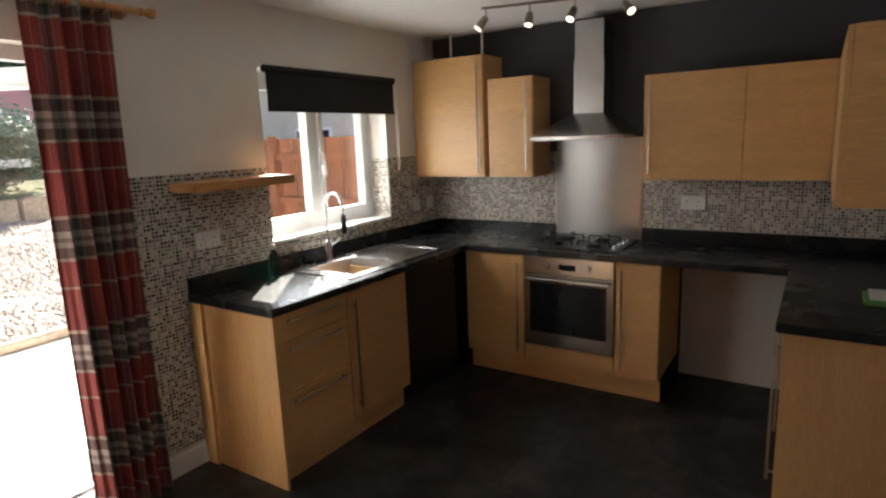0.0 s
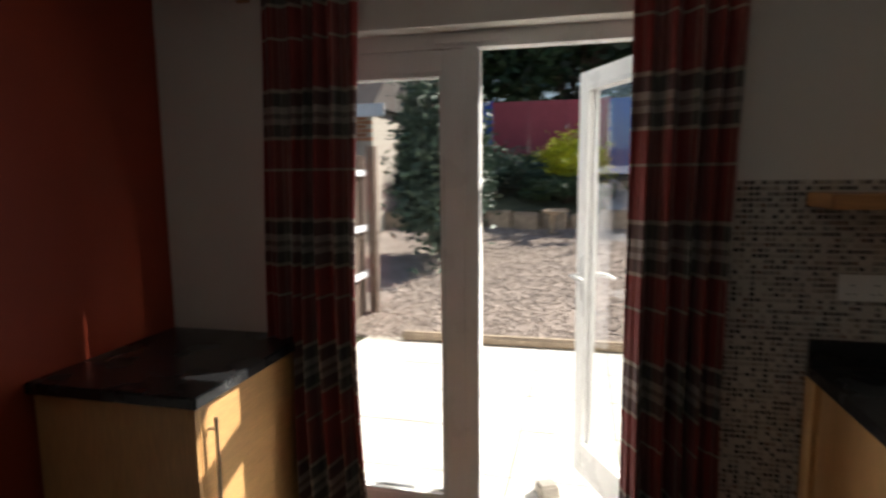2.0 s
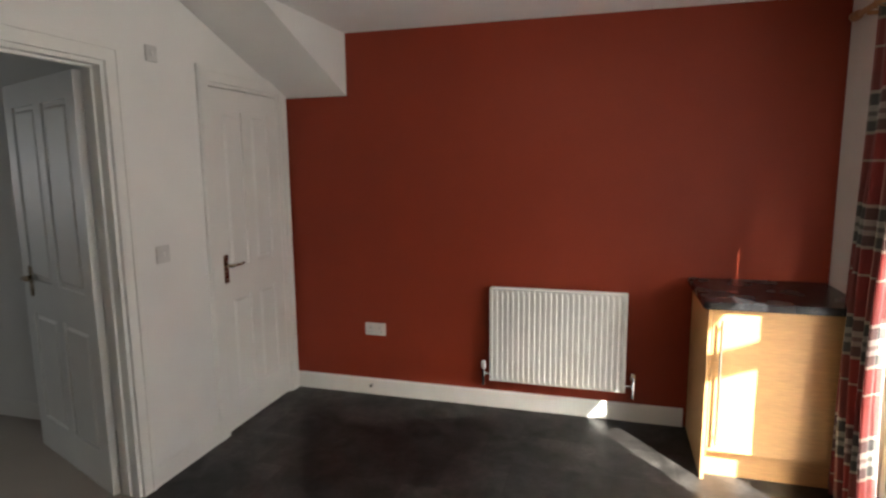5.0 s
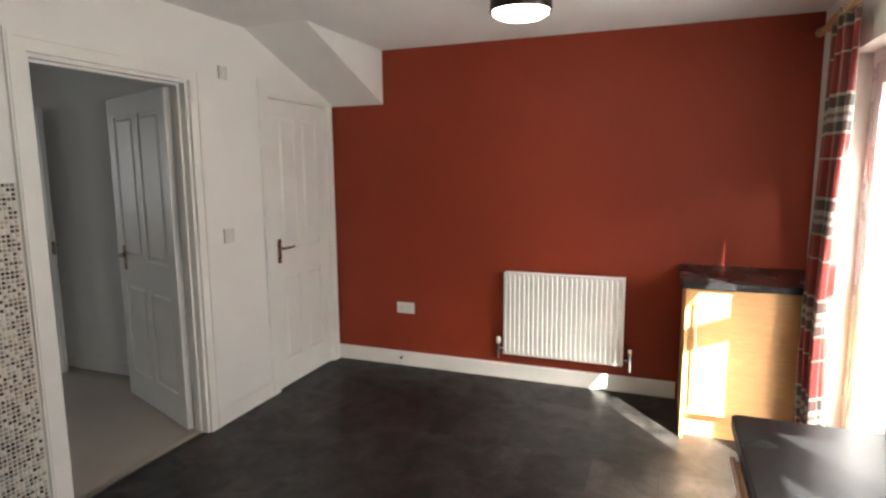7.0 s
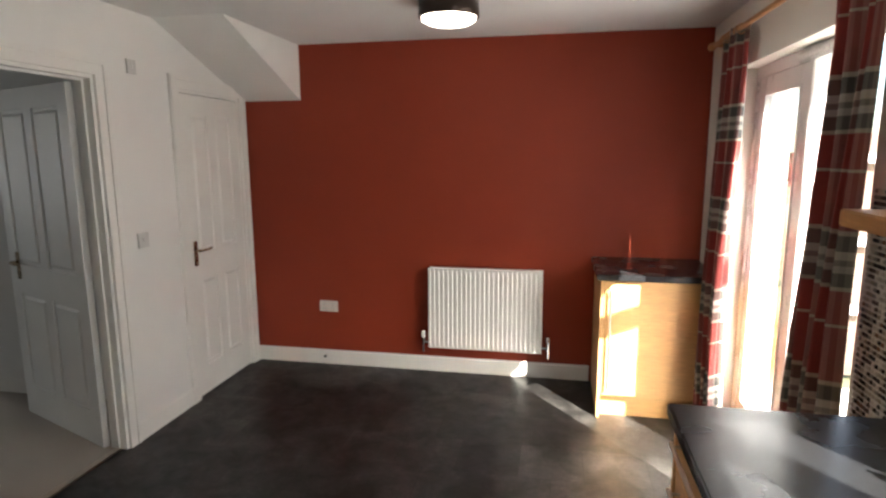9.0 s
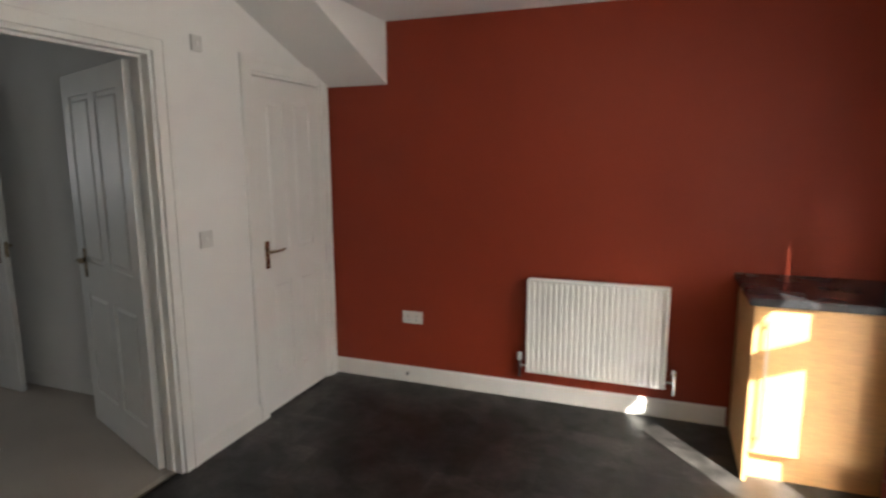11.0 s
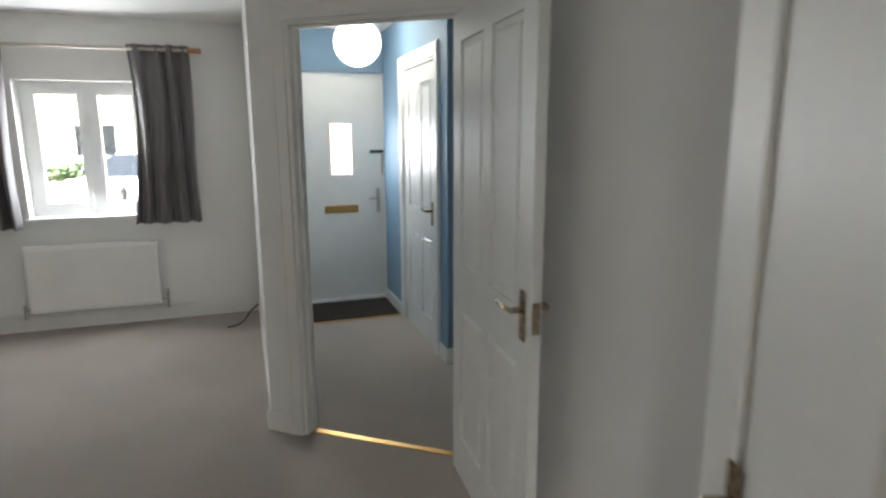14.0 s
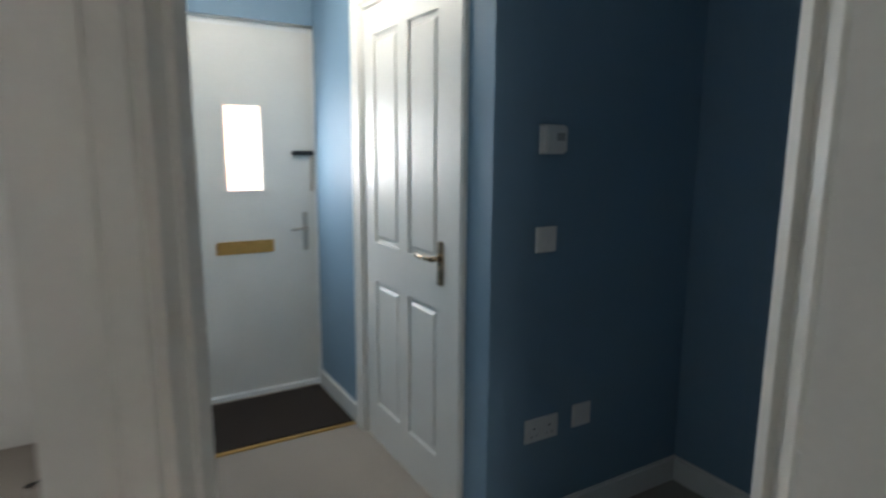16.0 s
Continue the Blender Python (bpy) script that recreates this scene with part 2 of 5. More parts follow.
PAVE = material("sunlit_paving", (0.78, 0.75, 0.69), 0.9, grain=0.15, scale=60, stain=0.12, stain_scale=3, bump=0.3, per_object=0.08)
GRAVEL = material("gravel_bed", (0.33, 0.27, 0.23), 0.95, grain=0.5, scale=45, stain=0.2, stain_scale=2, bump=1.0)
PEBBLE = material("pebble", (0.40, 0.33, 0.28), 0.9, grain=0.2, scale=30, island=0.5)
EARTH = material("earth_and_grass", (0.10, 0.10, 0.05), 1.0, grain=0.4, scale=20, stain=0.3, bump=0.6)
TIMBER = material("weathered_fence_board", (0.15, 0.11, 0.085), 0.85, grain=0.25, scale=14, stretch=(6, 6, 1), stain=0.2, per_object=0.25, bump=0.3)
REDFENCE = material("red_brown_fence_board", (0.30, 0.115, 0.055), 0.8, grain=0.2, scale=14, stretch=(6, 6, 1), stain=0.15, per_object=0.15, bump=0.3)
PINKF = material("pink_fence_paint", (0.42, 0.075, 0.10), 0.7, grain=0.15, scale=14, stretch=(6, 6, 1), stain=0.12, per_object=0.1)
BLUEF = material("blue_fence_paint", (0.02, 0.09, 0.45), 0.7, grain=0.15, scale=14, stretch=(6, 6, 1), stain=0.12, per_object=0.1)
PALEW = material("white_fence_rail", (0.72, 0.74, 0.78), 0.6, grain=0.1, scale=20, stain=0.1)
BRICK = material("red_brick", (0.36, 0.16, 0.09), 0.9, grain=0.2, scale=40, stain=0.15, per_object=0.25, bump=0.4)
SAND = material("sand_joint", (0.60, 0.55, 0.47), 0.95, grain=0.2, scale=60)
MORTAR = material("mortar", (0.42, 0.38, 0.33), 0.95, grain=0.2, scale=60)
SLATE = material("roof_tile", (0.07, 0.06, 0.055), 0.8, grain=0.3, scale=20, stain=0.2)
PINKR = material("pink_render", (0.52, 0.34, 0.28), 0.9, grain=0.1, scale=40, stain=0.1)
LEAFD = material("dark_leaf", (0.035, 0.065, 0.025), 0.55, grain=0.2, scale=30, island=0.6)
LEAFY = material("yellow_leaf", (0.58, 0.58, 0.03), 0.55, grain=0.2, scale=30, island=0.35)
LEAFB = material("blue_green_leaf", (0.06, 0.10, 0.065), 0.55, grain=0.2, scale=30, island=0.5)
BARK = material("bark", (0.10, 0.07, 0.05), 0.95, grain=0.4, scale=25, stretch=(3, 3, 1), bump=0.8)
LOG = material("pale_log", (0.42, 0.33, 0.24), 0.9, grain=0.2, scale=20, stain=0.2, bump=0.4)
ROAD = material("asphalt", (0.055, 0.055, 0.058), 0.9, grain=0.3, scale=90, stain=0.15)
RENDERW = material("pale_render", (0.66, 0.60, 0.52), 0.9, grain=0.08, scale=40, stain=0.08)
CABLE = material("black_cable_sheath", (0.012, 0.012, 0.012), 0.5, stain=0.1)
SEAL = material("silver_radiator_grey", (0.42, 0.42, 0.42), 0.4, stain=0.05)


# ---- building blocks ----
def link(name, bm, mat, parent=None, label="", smooth=False):
    me = bpy.data.meshes.new(name)
    bm.to_mesh(me)
    bm.free()
    me.materials.append(mat)
    if smooth:
        for p in me.polygons:
            p.use_smooth = True
    ob = new(name, me)
    if parent:
        ob.parent = parent
    if label:
        ob["label"] = label
    return ob


def part(name, bm, mat, parent, label="", smooth=False):
    return link(name, bm, mat, parent, label, smooth)


def thing(name, label, category, x=0, y=0, z=0, rz=0, group=""):
    ob = new(name)
    ob.empty_display_size = 0.1
    ob.matrix_world = pose(x, y, z, 0, 0, rz)
    return tagged(ob, label, category, group, "thing")


def box(x0, x1, y0, y1, z0, z1, bevel=0.0, bm=None):
    own = bm is None or bevel > 0
    b = bmesh.new() if own else bm
    made = bmesh.ops.create_cube(b, size=1.0, matrix=Matrix.Translation(((x0 + x1) / 2, (y0 + y1) / 2, (z0 + z1) / 2)) @ Matrix.Diagonal((x1 - x0, y1 - y0, z1 - z0, 1)))
    if bevel > 0:
        bmesh.ops.bevel(b, geom=b.edges[:], offset=bevel, segments=2, affect="EDGES")
        if bm is not None:
            me = bpy.data.meshes.new("tmp")
            b.to_mesh(me)
            b.free()
            bm.from_mesh(me)
            bpy.data.meshes.remove(me)
            return bm
    return b


def boxes(*some, bevel=0.0):
    bm = bmesh.new()
    for s in some:
        box(*s, bevel=bevel, bm=bm)
    return bm


def rod(a, b, r, r2=None, seg=14, bm=None, caps=True):
    bm = bm or bmesh.new()
    a, b = Vector(a), Vector(b)
    d = b - a
    m = Matrix.Translation((a + b) / 2) @ d.to_track_quat("Z", "Y").to_matrix().to_4x4()
    bmesh.ops.create_cone(bm, cap_ends=caps, segments=seg, radius1=r, radius2=r if r2 is None else r2, depth=d.length, matrix=m)
    return bm


def tube(points, r, seg=10, bm=None):
    """A round bar that follows the points."""
    bm = bm or bmesh.new()
    rings = []
    pts = [Vector(p) for p in points]
    for k, p in enumerate(pts):
        d = (pts[min(k + 1, len(pts) - 1)] - pts[max(k - 1, 0)]).normalized()
        q = d.to_track_quat("Z", "Y").to_matrix()
        rings.append([bm.verts.new(p + q @ Vector((r * math.cos(a * math.tau / seg), r * math.sin(a * math.tau / seg), 0))) for a in range(seg)])
    for one, two in zip(rings, rings[1:]):
        for k in range(seg):
            bm.faces.new((one[k], one[(k + 1) % seg], two[(k + 1) % seg], two[k]))
    bm.faces.new(rings[0][::-1])
    bm.faces.new(rings[-1])
    return bm


def lathe(profile, seg=28, bm=None, at=(0, 0, 0)):
    """Turns (radius, height) pairs round z."""
    bm = bm or bmesh.new()
    rings = []
    for r, z in profile:
        rings.append([bm.verts.new((at[0] + r * math.cos(k * math.tau / seg), at[1] + r * math.sin(k * math.tau / seg), at[2] + z)) for k in range(seg)])
    for one, two in zip(rings, rings[1:]):
        for k in range(seg):
            bm.faces.new((one[k], one[(k + 1) % seg], two[(k + 1) % seg], two[k]))
    bm.faces.new(rings[0][::-1])
    bm.faces.new(rings[-1])
    return bm


def frustum(x0, x1, z0, z1, y0, y1, inset, bm=None):
    """A raised field on an upright panel: base at y0, smaller top at y1."""
    bm = bm or bmesh.new()
    a = [bm.verts.new(v) for v in ((x0, y0, z0), (x1, y0, z0), (x1, y0, z1), (x0, y0, z1))]
    c = [bm.verts.new(v) for v in ((x0 + inset, y1, z0 + inset), (x1 - inset, y1, z0 + inset), (x1 - inset, y1, z1 - inset), (x0 + inset, y1, z1 - inset))]
    for k in range(4):
        bm.faces.new((a[k], a[(k + 1) % 4], c[(k + 1) % 4], c[k]))
    bm.faces.new(c)
    bm.faces.new(a[::-1])
    bmesh.ops.recalc_face_normals(bm, faces=bm.faces[:])
    return bm


def structure(name, bm, mat, label="", category=""):
    return tagged(link(name, bm, mat), label, category, kind="structure")


# ---- the shell ----
W, S, N, E, H, F = -0.95, 0.29, 5.05, 2.32, 2.40, 7.80
PY0, PY1, PZ = 0.85, 2.37, 2.07          # patio door opening
KY0, KY1, KZ0, KZ1 = 3.29, 4.40, 1.07, 2.06  # kitchen window
DY0, DY1, DZ = 1.75, 2.63, 2.03          # door from kitchen to living room
CY0, CY1 = 0.385, 1.10                    # cupboard door opening
LY0, LY1, LZ0, LZ1 = 2.86, 3.72, 0.87, 1.93  # living room window
FY0, FY1, FZ = 0.90, 1.70, 2.05          # front door
SW = 1.22                                 # living room's south wall
structure("wall_west", boxes((W - 0.3, W, S - 0.2, PY0, 0, H), (W - 0.3, W, PY0, PY1, PZ, H), (W - 0.3, W, PY1, KY0, 0, H), (W - 0.3, W, KY0, KY1, 0, KZ0), (W - 0.3, W, KY0, KY1, KZ1, H), (W - 0.3, W, KY1, N + 0.2, 0, H)), CREAM, "cream painted wall with patio doors and window", "wall")
structure("wall_south", boxes((W, 2.42, S - 0.2, S, 0, H)), RED, "deep red painted kitchen wall", "wall")
structure("wall_north", boxes((W, E, N, N + 0.2, 0, H)), DARKP, "charcoal painted wall behind the hob", "wall")
structure("wall_north_lower", boxes((0.97, E - 0.004, N - 0.003, N, 0, 0.87)), CREAM, "cream wall in the appliance space", "wall")
structure("wall_east", boxes((E, E + 0.1, S, CY0, 0, H), (E, E + 0.1, CY0, CY1, DZ, H), (E, E + 0.1, CY1, DY0, 0, H), (E, E + 0.1, DY0, DY1, DZ, H), (E, E + 0.1, DY1, N, 0, H)), WHITE, "white painted wall with two door openings", "wall")
structure("wall_living_south", boxes((E + 0.1, 4.89, SW - 0.1, SW, 0, H)), WHITE, "off-white living room wall", "wall")
structure("wall_living_north", boxes((E, F + 0.3, N, N + 0.2, 0, H)), WHITE, "off-white living room wall", "wall")
structure("wall_front", boxes((F, F + 0.3, -0.2, FY0, 0, H), (F, F + 0.3, FY0, FY1, FZ, H), (F, F + 0.3, FY1, LY0, 0, H), (F, F + 0.3, LY0, LY1, 0, LZ0), (F, F + 0.3, LY0, LY1, LZ1, H), (F, F + 0.3, LY1, N, 0, H)), WHITE, "white front wall with window and front door", "wall")
structure("wall_partition", boxes((5.56, F, 2.03, 2.08, 0, H)), WHITE, "white partition beside the hall", "wall")
structure("wall_hall_north", boxes((5.60, F - 0.012, 1.98, 2.03, 0, H)), BLUE, "blue painted hall wall", "wall")
HY = 0.93                                 # hall's south wall
structure("wall_hall_south", boxes((6.08, 6.30, HY - 0.1, HY, 0, H), (6.30, 7.13, HY - 0.1, HY, DZ, H), (7.13, F - 0.012, HY - 0.1, HY, 0, H)), BLUE, "blue painted hall wall with a closed door", "wall")
structure("wall_hall_recess", boxes((6.08, 6.18, -0.05, HY - 0.1, 0, H)), BLUE, "dark blue wall of the hall recess", "wall")
structure("wall_hall_back", boxes((4.80, 6.18, -0.15, -0.05, 0, H)), BLUE, "blue wall at the back of the hall recess", "wall")
structure("wall_hall_west", boxes((4.80, 4.895, -0.05, SW - 0.1, 0, H)), BLUE, "blue wall of the hall recess", "wall")
structure("wall_hall_front", boxes((F - 0.012, F, HY - 0.1, FY0, 0, H), (F - 0.012, F, FY0, FY1, FZ, H), (F - 0.012, F, FY1, 2.03, 0, H)), BLUE, "blue wall round the front door", "wall")
# the splayed wall with the hall doorway
DIAG = pose(4.89, SW, 0, 0, 0, math.degrees(math.atan2(0.86, 0.65)))
DU0, DU1, DL = 0.055, 0.905, 1.095
for nm, mt, v0, v1 in (("wall_splayed", WHITE, -0.05, 0.0), ("wall_splayed_hall", BLUE, -0.10, -0.05)):
    ob = structure(nm, boxes((0, DU0, v0, v1, 0, H), (DU0, DU1, v0, v1, DZ, H), (DU1, DL, v0, v1, 0, H)), mt, "splayed wall with the doorway to the hall", "wall")
    ob.matrix_world = DIAG
# unseen wall, added so no sky light leaks past the cupboard door
structure("wall_side", boxes((2.42, F + 0.3, -0.4, -0.2, 0, H), (E, 2.42, -0.2, S - 0.2, 0, H), (E, 2.42, -0.4, -0.2, 0, H)), BRICK, "unseen wall added to keep daylight out of the cupboards", "wall")
structure("ceiling", boxes((W - 0.3, F + 0.3, -0.2, N + 0.2, H, H + 0.12)), CEIL, "white painted ceiling", "ceiling")
structure("floor_kitchen", boxes((W - 0.3, E + 0.05, S - 0.2, N + 0.2, -0.1, 0)), VINYL, "dark slate-effect vinyl kitchen floor", "floor")
structure("floor_carpet", boxes((E + 0.05, F + 0.3, -0.2, N + 0.2, -0.1, 0.006)), CARPET, "beige fitted carpet", "carpet")
# stairs' sloping underside over the cupboard
bm = bmesh.new()
pts = [(S, 2.01), (S, H), (1.27, H)]
v = [[bm.verts.new((x, y, z)) for y, z in pts] for x in (1.87, E)]
bm.faces.new(v[0]), bm.faces.new(v[1][::-1])
for k in range(3):
    bm.faces.new((v[0][k], v[1][k], v[1][(k + 1) % 3], v[0][(k + 1) % 3]))
bmesh.ops.recalc_face_normals(bm, faces=bm.faces[:])
structure("ceiling_stair_slope", bm, WHITE, "white sloping underside of the stairs", "ceiling")


def skirting(name, runs, h=0.115, d=0.015):
    """runs: pieces as (x0, x1, y0, y1) on the floor."""
    bm = bmesh.new()
    for x0, x1, y0, y1 in runs:
        box(x0, x1, y0, y1, 0, h - 0.012, bm=bm)
        thin = 0.006
        box(x0 + (thin if x1 - x0 < 0.03 else 0), x1 - (thin if x1 - x0 < 0.03 else 0), y0 + (thin if y1 - y0 < 0.03 else 0), y1 - (thin if y1 - y0 < 0.03 else 0), h - 0.012, h, bm=bm)
    return structure(name, bm, GLOSS, "white gloss skirting board", "skirting")


AW = 0.075                                # architrave width
skirting("baseboard_south", [(-0.25, E, S, S + 0.015)])
skirting("baseboard_east", [(E - 0.015, E, CY1 + AW, DY0 - AW), (E - 0.015, E, DY1 + AW, 3.5)])
skirting("baseboard_west", [(W, W + 0.015, PY1 + 0.05, 2.76)])
skirting("baseboard_living_south", [(E + 0.1, 4.86, SW, SW + 0.015)])
skirting("baseboard_partition", [(5.56, F, 2.08, 2.095)])
skirting("baseboard_front", [(F - 0.015, F, 2.095, N)])
skirting("baseboard_living_north", [(E + 0.1, F, N - 0.015, N)])
skirting("baseboard_hall_south", [(6.08, 6.30 - AW, HY, HY + 0.015), (7.13 + AW, F - 0.012, HY, HY + 0.015)])
skirting("baseboard_hall_recess", [(6.065, 6.08, -0.05, HY + 0.015)])
skirting("baseboard_hall_back", [(4.90, 6.065, -0.05, -0.035)])
skirting("baseboard_hall_north", [(5.62, F - 0.012, 1.965, 1.98)])
ob = skirting("baseboard_splayed", [(DU1 + AW, DL + 0.012, 0, 0.015)])
ob.matrix_world = DIAG


# ---- doors ----
def door_leaf(parent, w, h, t=0.035):
    """Moulded four-panel leaf: hinge at x 0, thickness round y 0, with four raised panels and handles."""
    st, mid = 0.105, 0.085
    zs = [(0.20, 0.80), (0.98, h - 0.115)]
    xs = [(st, w / 2 - mid / 2), (w / 2 + mid / 2, w - st)]
    y0, y1 = -t / 2, t / 2
    leaf = part("leaf", boxes((0, xs[0][0], y0, y1, 0.008, h), (xs[0][1], xs[1][0], y0, y1, 0.008, h), (xs[1][1], w, y0, y1, 0.008, h),
                *[(a, b, y0, y1, c, d) for a, b in xs for c, d in ((0.008, zs[0][0]), (zs[0][1], zs[1][0]), (zs[1][1], h))]), GLOSS, parent)
    for a, b in xs:
        for c, d in zs:
            bm = bmesh.new()
            box(a, b, y0 + 0.013, y1 - 0.013, c, d, bm=bm)
            frustum(a + 0.02, b - 0.02, c + 0.02, d - 0.02, y1 - 0.013, y1 - 0.002, 0.013, bm)
            frustum(a + 0.02, b - 0.02, c + 0.02, d - 0.02, y0 + 0.013, y0 + 0.002, 0.013, bm)
            part("panel", bm, GLOSS, leaf)
    return leaf


def lever(parent, x, z, side, t=0.035, metal=None, way=-1, plate=(0.02, 0.082)):
    """Lever handle on a long plate, on one side of the leaf."""
    y = side * t / 2
    h = part("door_handle", box(x - plate[0], x + plate[0], min(y, y + side * 0.007), max(y, y + side * 0.007), z - plate[1], z + plate[1], 0.003), metal or NICKEL, parent, "satin lever handle on a long plate")
    bm = rod((x, y, z + 0.02), (x, y + side * 0.045, z + 0.02), 0.010)
    tube([(x, y + side * 0.045, z + 0.02), (x + way * 0.03, y + side * 0.05, z + 0.021), (x + way * 0.075, y + side * 0.05, z + 0.019), (x + way * 0.11, y + side * 0.046, z + 0.024)], 0.008, bm=bm)
    part("lever", bm, metal or NICKEL, h, smooth=True)
    return h


def door_frame(name, u0, u1, depth0, depth1, h, m, label, sides=(1, -1)):
    """Lining, stop and architraves round an opening that runs along local x, through the wall along local y."""
    f = structure(name, boxes((u0, u0 + 0.025, depth0, depth1, 0, h), (u1 - 0.025, u1, depth0, depth1, 0, h), (u0 + 0.025, u1 - 0.025, depth0, depth1, h - 0.025, h),
                              (u0 + 0.025, u0 + 0.037, -0.06, -0.042, 0.012, h - 0.025), (u1 - 0.037, u1 - 0.025, -0.06, -0.042, 0.012, h - 0.025), (u0 + 0.037, u1 - 0.037, -0.06, -0.042, h - 0.037, h - 0.025)), GLOSS, label, "door frame")
    f.matrix_world = m
    for s in sides:
        a = depth1 if s > 0 else depth0 - 0.016
        bm = boxes((u0 - AW, u0 + 0.006, a, a + 0.016, 0, h + AW), (u1 - 0.006, u1 + AW, a, a + 0.016, 0, h + AW), (u0 + 0.006, u1 - 0.006, a, a + 0.016, h - 0.006, h + AW))
        e = a + 0.016 if s > 0 else a - 0.005
        for q in ((u0 - AW + 0.008, u0 - AW + 0.028, e, e + 0.005, 0, h + AW - 0.008), (u1 + AW - 0.028, u1 + AW - 0.008, e, e + 0.005, 0, h + AW - 0.008), (u0 - AW + 0.028, u1 + AW - 0.028, e, e + 0.005, h + AW - 0.028, h + AW - 0.008)):
            box(*q, bm=bm)
        tr = structure(name + ("_trim_a" if s > 0 else "_trim_b"), bm, GLOSS, "white gloss architrave", "architrave")
        tr.matrix_world = m
    return f


ONX = pose(E, 0, 0, 0, 0, 90)  # local x runs along world y, local y towards -x
door_frame("door_frame_kitchen", DY0, DY1, -0.1, 0, DZ, ONX, "white door lining, kitchen to living room")
door_frame("door_frame_cupboard", CY0, CY1, -0.1, 0, DZ, ONX, "white door lining of the cupboard", sides=(1,))
door_frame("door_frame_hall", DU0, DU1, -0.1, 0, DZ, DIAG, "white door lining, living room to hall")
door_frame("door_frame_hall_side", 6.30, 7.13, -0.1, 0, DZ, pose(0, HY, 0), "white door lining in the hall", sides=(1,))


def hinges(parent, t=0.035):
    for z in (0.22, 1.0, 1.76):
        bm = rod((-0.006, t / 2 + 0.002, z - 0.05), (-0.006, t / 2 + 0.002, z + 0.05), 0.006, seg=8)
        box(-0.004, 0.0, -t / 2, t / 2, z - 0.05, z + 0.05, bm=bm)
        part("hinge", bm, PLASTIC, parent)


cup = thing("panelled_door", "closed white four-panel cupboard door with a bronze lever", "door", E + 0.022, CY1 - 0.028, 0, -90)
door_leaf(cup, CY1 - CY0 - 0.056, 1.995)
lever(cup, 0.055, 0.98, -1, way=1, metal=BRONZE)
part("latch_plate", box(-0.016, -0.003, -0.0225, -0.0185, 0.955, 1.015), BRONZE, cup)
kd = thing("panelled_door", "open white four-panel door with a bronze lever", "door", E + 0.125, DY0 + 0.03, 0, -21.5)
door_leaf(kd, 0.90, 1.99)
lever(kd, 0.78, 0.97, 1, metal=BRONZE)
lever(kd, 0.78, 0.97, -1, metal=BRONZE)
hinges(kd)
ld = thing("panelled_door", "open white four-panel door with a bronze lever", "door", 4.915, SW + 0.075, 0, 176.5)
door_leaf(ld, 0.82, 1.99)
lever(ld, 0.765, 0.965, -1, metal=BRONZE)
lever(ld, 0.765, 0.965, 1, metal=BRONZE)
part("latch_plate", box(0.819, 0.823, -0.013, 0.013, 0.92, 1.02), BRONZE, ld)
hinges(ld)
hs = thing("panelled_door", "closed white four-panel door in the hall", "door", 7.13 - 0.028, HY - 0.022, 0, 180)
door_leaf(hs, 0.774, 1.995)
lever(hs, 0.70, 0.98, -1, metal=BRONZE)
# front door
fdm = thing("front_door", "white front door with a narrow window and brass letter plate", "door", F + 0.055, FY0, 0)
w = FY1 - FY0
y0, y1, z0, z1 = 0.315, 0.50, 1.17, 1.62
part("leaf", boxes((0, 0.045, 0.03, y0, 0.03, FZ - 0.03), (0, 0.045, y1, w - 0.03, 0.03, FZ - 0.03), (0, 0.045, y0, y1, 0.03, z0), (0, 0.045, y0, y1, z1, FZ - 0.03)), GLOSS, fdm)
part("bead", boxes((-0.008, 0.0, y0 - 0.015, y0, z0 - 0.015, z1 + 0.015), (-0.008, 0.0, y1, y1 + 0.015, z0 - 0.015, z1 + 0.015), (-0.008, 0, y0, y1, z0 - 0.015, z0), (-0.008, 0, y0, y1, z1, z1 + 0.015)), GLOSS, fdm)
g = part("pane", box(0.018, 0.024, y0, y1, z0, z1), FROST, fdm, "frosted glass pane")
g.visible_shadow = False
part("door_frame", boxes((0, 0.06, 0, 0.03, 0, FZ), (0, 0.06, w - 0.03, w, 0, FZ), (0, 0.06, 0.03, w - 0.03, FZ - 0.03, FZ), (-0.03, 0.06, 0.03, w - 0.03, 0, 0.03)), UPVC, fdm)
lb = part("letter_plate", box(-0.008, 0, 0.27, 0.575, 0.825, 0.895, 0.003), BRASS, fdm, "brass letter plate")
part("flap", box(-0.013, -0.008, 0.29, 0.555, 0.835, 0.885, 0.002), BRASS, lb)
hp = part("door_handle", box(-0.008, 0, 0.07, 0.10, 0.82, 1.04, 0.003), NICKEL, fdm)
part("lever", tube([(-0.008, 0.085, 0.95), (-0.05, 0.085, 0.95), (-0.052, 0.13, 0.95), (-0.05, 0.18, 0.948)], 0.008), NICKEL, hp, smooth=True)
cl = part("door_closer", box(-0.03, 0, 0.03, 0.15, 1.36, 1.385, 0.003), BLACK, fdm, "dark metal door chain guard")
part("chain", rod((-0.015, 0.04, 1.37), (-0.015, 0.045, 1.16), 0.009), NICKEL, cl)


